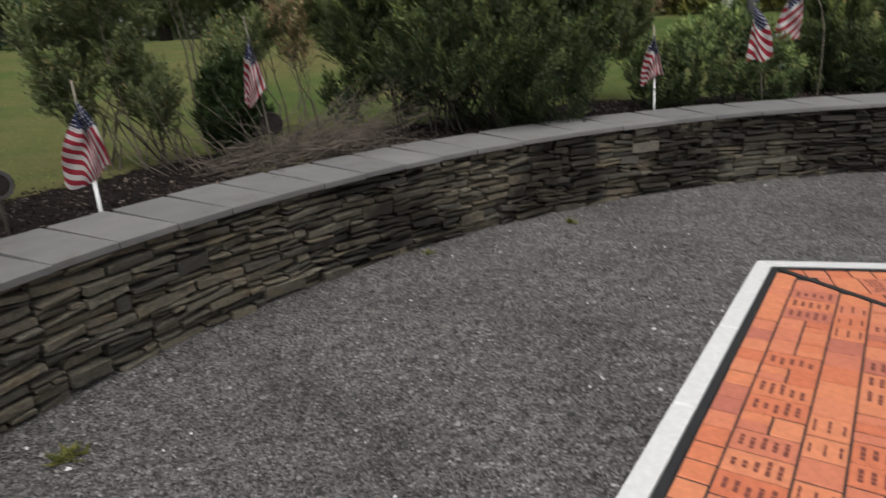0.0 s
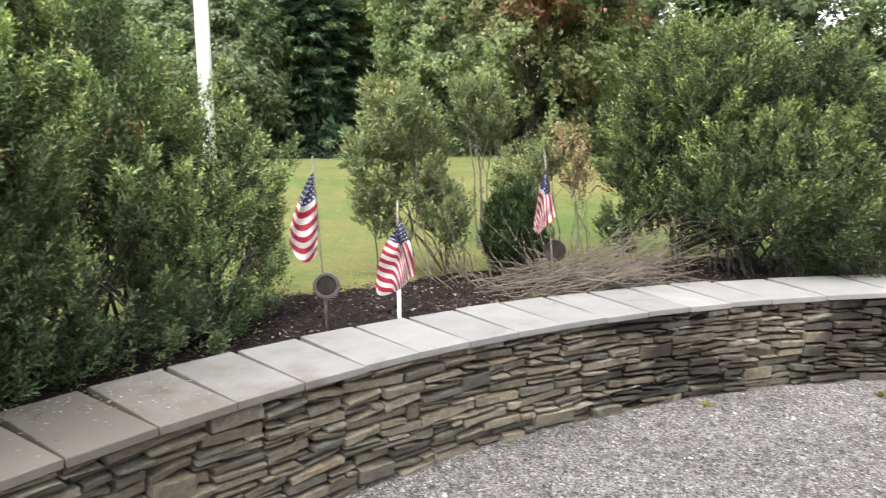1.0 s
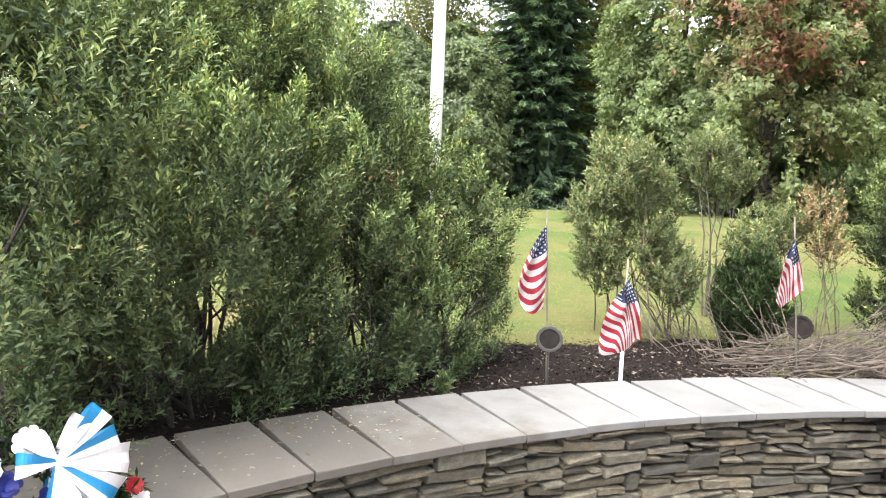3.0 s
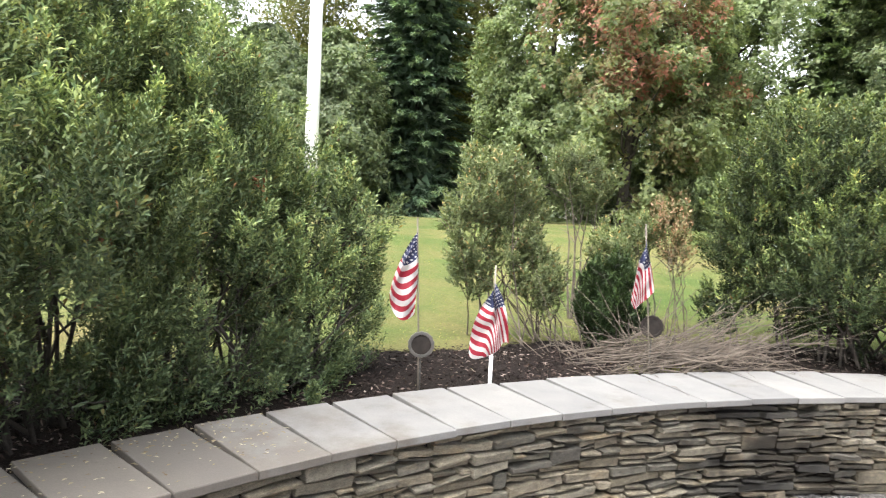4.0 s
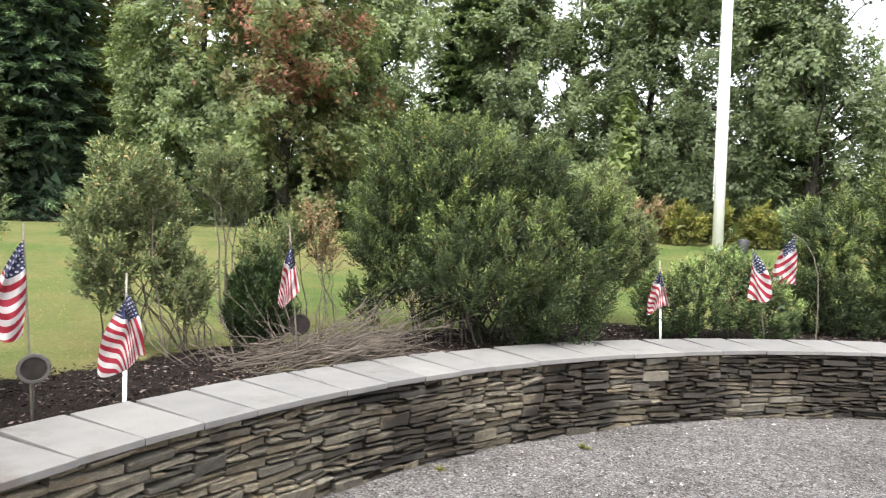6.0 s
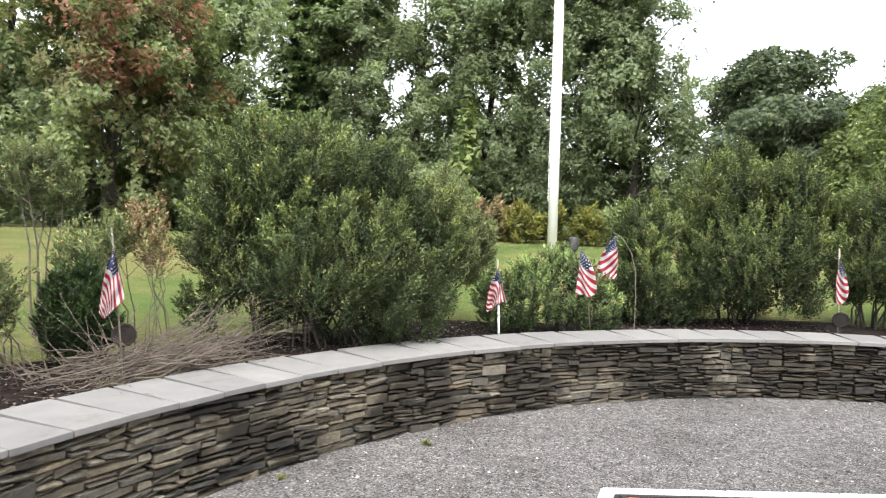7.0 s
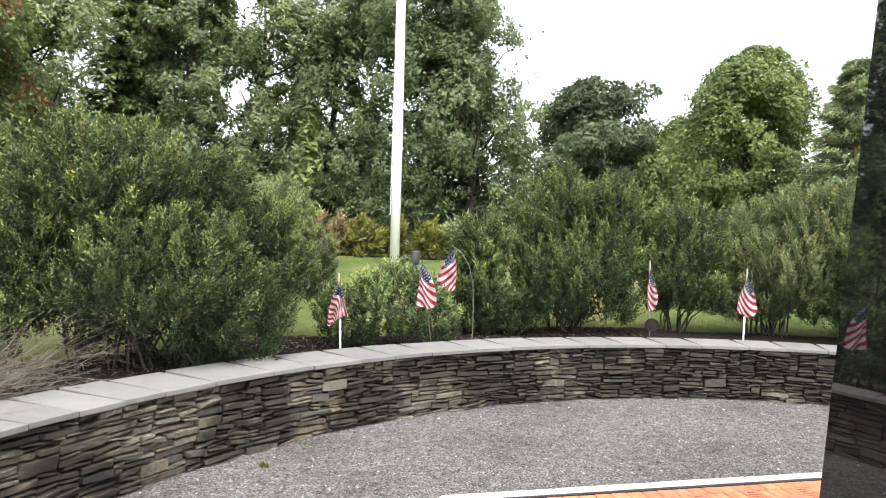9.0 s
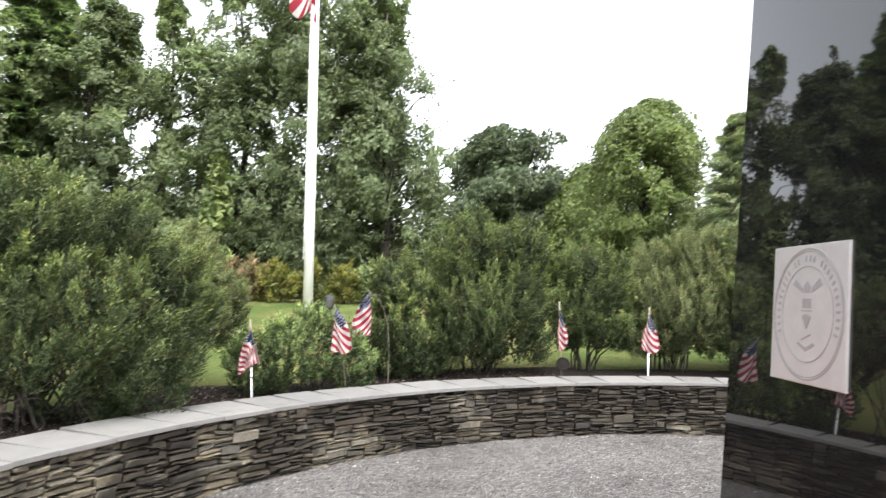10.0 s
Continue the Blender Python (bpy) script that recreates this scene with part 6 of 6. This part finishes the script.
tree(*polar(38.2, 19), 5.8, 2.1, LEAF_BRIGHT, "bright green round-headed maple", 98, low=0.04, top=0.6, n=66000, mass=0.85, length=0.088, width=0.066)
conifer(*polar(31.2, 17), 4.9, 1.25, LEAF_PINE, "soft blue-green pine with orange inner needles", 99, tiers=36, droop=-0.2, per_branch=100, needle=(0.17, 0.026), slender=0.6, fill=1200)
tree(*polar(20, 22), 7, 2.6, LEAF_TREE, OAK, 100, low=0.1, n=24000)
tree(3.0, 11.6, 3.2, 0.30, LEAF_BRIGHT, "slender sapling with large pale green leaves", 101, trunk_r=0.02, low=0.35, n=520, length=0.12, width=0.10, mass=0.3, kind="sapling")


def bush(az, dist, h, r, leaf, label, seed):
    x, y = polar(az, dist)
    shrub((x, y), [(0, 0, h * 0.5, r, r, h * 0.5), (r * 0.5, 0, h * 0.35, r * 0.7, r * 0.7, h * 0.35)], label, leaf, 6, 0.015, seed=seed, group="bushes beyond the lawn",
          spacing=0.42, tall=0.5, wide=0.17, shoots=16, leaves=6, length=0.12, width=0.06, shoot=0.22, core=0.12, upward=0.6)


for k, (az, dist, h, r, leaf, label) in enumerate(((72.5, 18.0, 1.0, 0.7, LEAF_RUST, "rusty brown low bush at the wood's edge"), (69.5, 17.6, 0.85, 0.38, LEAF_YELLOW, "yellow-green bush at the wood's edge"),
                                                    (66.8, 18.0, 0.9, 0.25, LEAF_YELLOW, "yellow-green bush at the wood's edge"), (64.2, 17.5, 0.9, 0.36, LEAF_YELLOW, "bright yellow-green bush at the wood's edge"),
                                                    (76.0, 18.5, 1.3, 0.9, LEAF_TREE, "green bush at the wood's edge"), (60.0, 18.0, 1.0, 0.8, LEAF_DARK, "green bush at the wood's edge"),
                                                    (105.0, 19.0, 1.2, 0.9, LEAF_DARK, "dark bush under a maple"), (96.0, 18.5, 1.5, 1.0, LEAF_DARK, "dark bush under a maple"), (101.0, 21.0, 1.8, 1.3, LEAF_DARK, "dark bush under a maple"),
                                                    (126.0, 22.0, 1.6, 1.2, LEAF_DARK, "dark bush beside a fir"), (91.0, 20.0, 1.8, 1.2, LEAF_TREE, "green bush at the wood's edge"), (84.0, 20.0, 1.8, 1.2, LEAF_TREE, "green bush at the wood's edge"))):
    bush(az, dist, h, r, leaf, label, 120 + k)


def far_woods():
    rng = np.random.default_rng(140)
    c, r = [], []
    for az in np.arange(8, 172, 0.75):
        for _ in range(3 if 25 < az < 95 else 6):
            d = rng.uniform(27, 38)
            x, y = polar(az + rng.uniform(-0.5, 0.5), d)
            top = 2.6 if 25 < az < 95 else 8.0
            c.append((x, y, 0.8 + top * rng.random() ** 1.2))
            r.append(rng.uniform(0.9, 1.5))
    c, r = np.repeat(np.array(c), 90, 0), np.repeat(np.array(r), 90)
    way = unit(rng.normal(size=c.shape))
    q = tree_leaves(rng, c + way * (r * rng.random(len(r)) ** 0.45)[:, None], way, 0.32, 0.25)
    tagged(new("far_woods", quads_mesh("far_woods", q, LEAF_DARK)), "dark belt of woods behind the trees", "woods", kind="stuff")


far_woods()


# ---- small things on the ground ----
def mulch_chips():
    rng = np.random.default_rng(150)
    n = 17000
    s = rng.uniform(-3.5, 7.5, n)
    d = rng.uniform(0.60, 1.80, n)
    xy = np.array([on_face(a)[:2] + on_face(a)[4:] for a in s])
    x, y = xy[:, 0] + xy[:, 2] * d, xy[:, 1] + xy[:, 3] * d
    z = np.array([ground_z(a, b) for a, b in zip(x, y)]) + rng.uniform(0.002, 0.018, n)
    axis = unit(np.stack([rng.normal(size=n), rng.normal(size=n), 0.35 * rng.normal(size=n)], 1))
    q = leaf_quads(np.stack([x, y, z], 1), axis, rng.normal(size=(n, 3)) * np.array([1, 1, 0.4]), rng.uniform(0.015, 0.05, n), rng.uniform(0.006, 0.016, n))
    tagged(new("mulch_chips", quads_mesh("mulch_chips", q, M_CHIP)), "loose dark brown bark chips", "mulch", kind="stuff")


def fallen_leaves():
    rng = np.random.default_rng(151)
    n = 860
    s = np.concatenate([rng.uniform(-3.9, -1.2, 760), rng.uniform(-1.2, 6.0, 100)])
    d = np.concatenate([0.03 + 0.55 * rng.uniform(0, 1, 760) ** 0.6, rng.uniform(0.62, 1.3, 100)])
    f = np.array([on_face(a)[:2] + on_face(a)[4:] for a in s])
    x, y = f[:, 0] + f[:, 2] * d, f[:, 1] + f[:, 3] * d
    z = np.where(d < 0.6, WALL_TOP + 0.004, 0.53)
    axis = unit(np.stack([rng.normal(size=n), rng.normal(size=n), 0.08 * rng.normal(size=n)], 1))
    q = leaf_quads(np.stack([x, y, z], 1), axis, np.cross(np.array([0, 0, 1.0]), axis), 0.009 + 0.022 * rng.random(n) ** 1.8, rng.uniform(0.005, 0.012, n), 0.12)
    tagged(new("fallen_leaves", quads_mesh("fallen_leaves", q, LEAF_FALLEN)), "small dry yellow leaves on coping and mulch", "leaves", kind="stuff")


def lawn_blades():
    rng = np.random.default_rng(152)
    n = 20000
    s = rng.uniform(-4.0, 10.5, n)
    d = 1.95 + 6.5 * rng.random(n) ** 1.6
    f = np.array([np.interp(s, ARC, RING[:, 0]), np.interp(s, ARC, RING[:, 1]), np.interp(s + 0.02, ARC, RING[:, 0]), np.interp(s + 0.02, ARC, RING[:, 1])])
    tx, ty = f[2] - f[0], f[3] - f[1]
    l = np.hypot(tx, ty)
    x, y = f[0] - ty / l * d, f[1] + tx / l * d
    z = np.array([ground_z(a, b) for a, b in zip(x, y)]) - 0.005
    axis = unit(np.stack([0.45 * rng.normal(size=n), 0.45 * rng.normal(size=n), np.ones(n)], 1))
    q = leaf_quads(np.stack([x, y, z], 1), axis, rng.normal(size=(n, 3)) * np.array([1, 1, 0.1]), rng.uniform(0.012, 0.032, n), rng.uniform(0.004, 0.009, n))
    tagged(new("lawn_blades", quads_mesh("lawn_blades", q, GRASS)), "short green and straw-coloured grass blades", "grass", kind="stuff")


def weed(x, y, r, n, seed, z=0.0, label="small yellow-green weed growing in gravel"):
    rng = np.random.default_rng(seed)
    t = thing("weed", (x, y, z), label, "weed", "small weeds")
    axis = unit(np.stack([rng.normal(size=n), rng.normal(size=n), rng.uniform(0.15, 0.7, n)], 1))
    q = leaf_quads(np.zeros((n, 3)) + np.stack([rng.normal(0, r * 0.2, n), rng.normal(0, r * 0.2, n), np.full(n, 0.003)], 1), axis, np.cross(axis, np.array([0, 0, 1.0])), rng.uniform(0.4, 1.0, n) * r, rng.uniform(0.006, 0.014, n))
    part("leaves", quads_mesh("leaves", q, LEAF_YELLOW), LEAF_YELLOW, t)


mulch_chips()
fallen_leaves()
lawn_blades()
weed(0.968, 5.11, 0.06, 40, 160)
weed(-0.05, 4.62, 0.05, 26, 161)
weed(-1.30, 2.62, 0.09, 50, 162)
TUFT = "yellowish tuft of grass at the mulch edge"
weed(-1.08, 4.98, 0.10, 60, 163, 0.51, TUFT)
weed(-0.90, 5.12, 0.11, 60, 164, 0.51, TUFT)
weed(-0.72, 5.20, 0.09, 50, 165, 0.51, TUFT)

# ---- single pieces of wall and paving ----
place_stones()
build_pad()
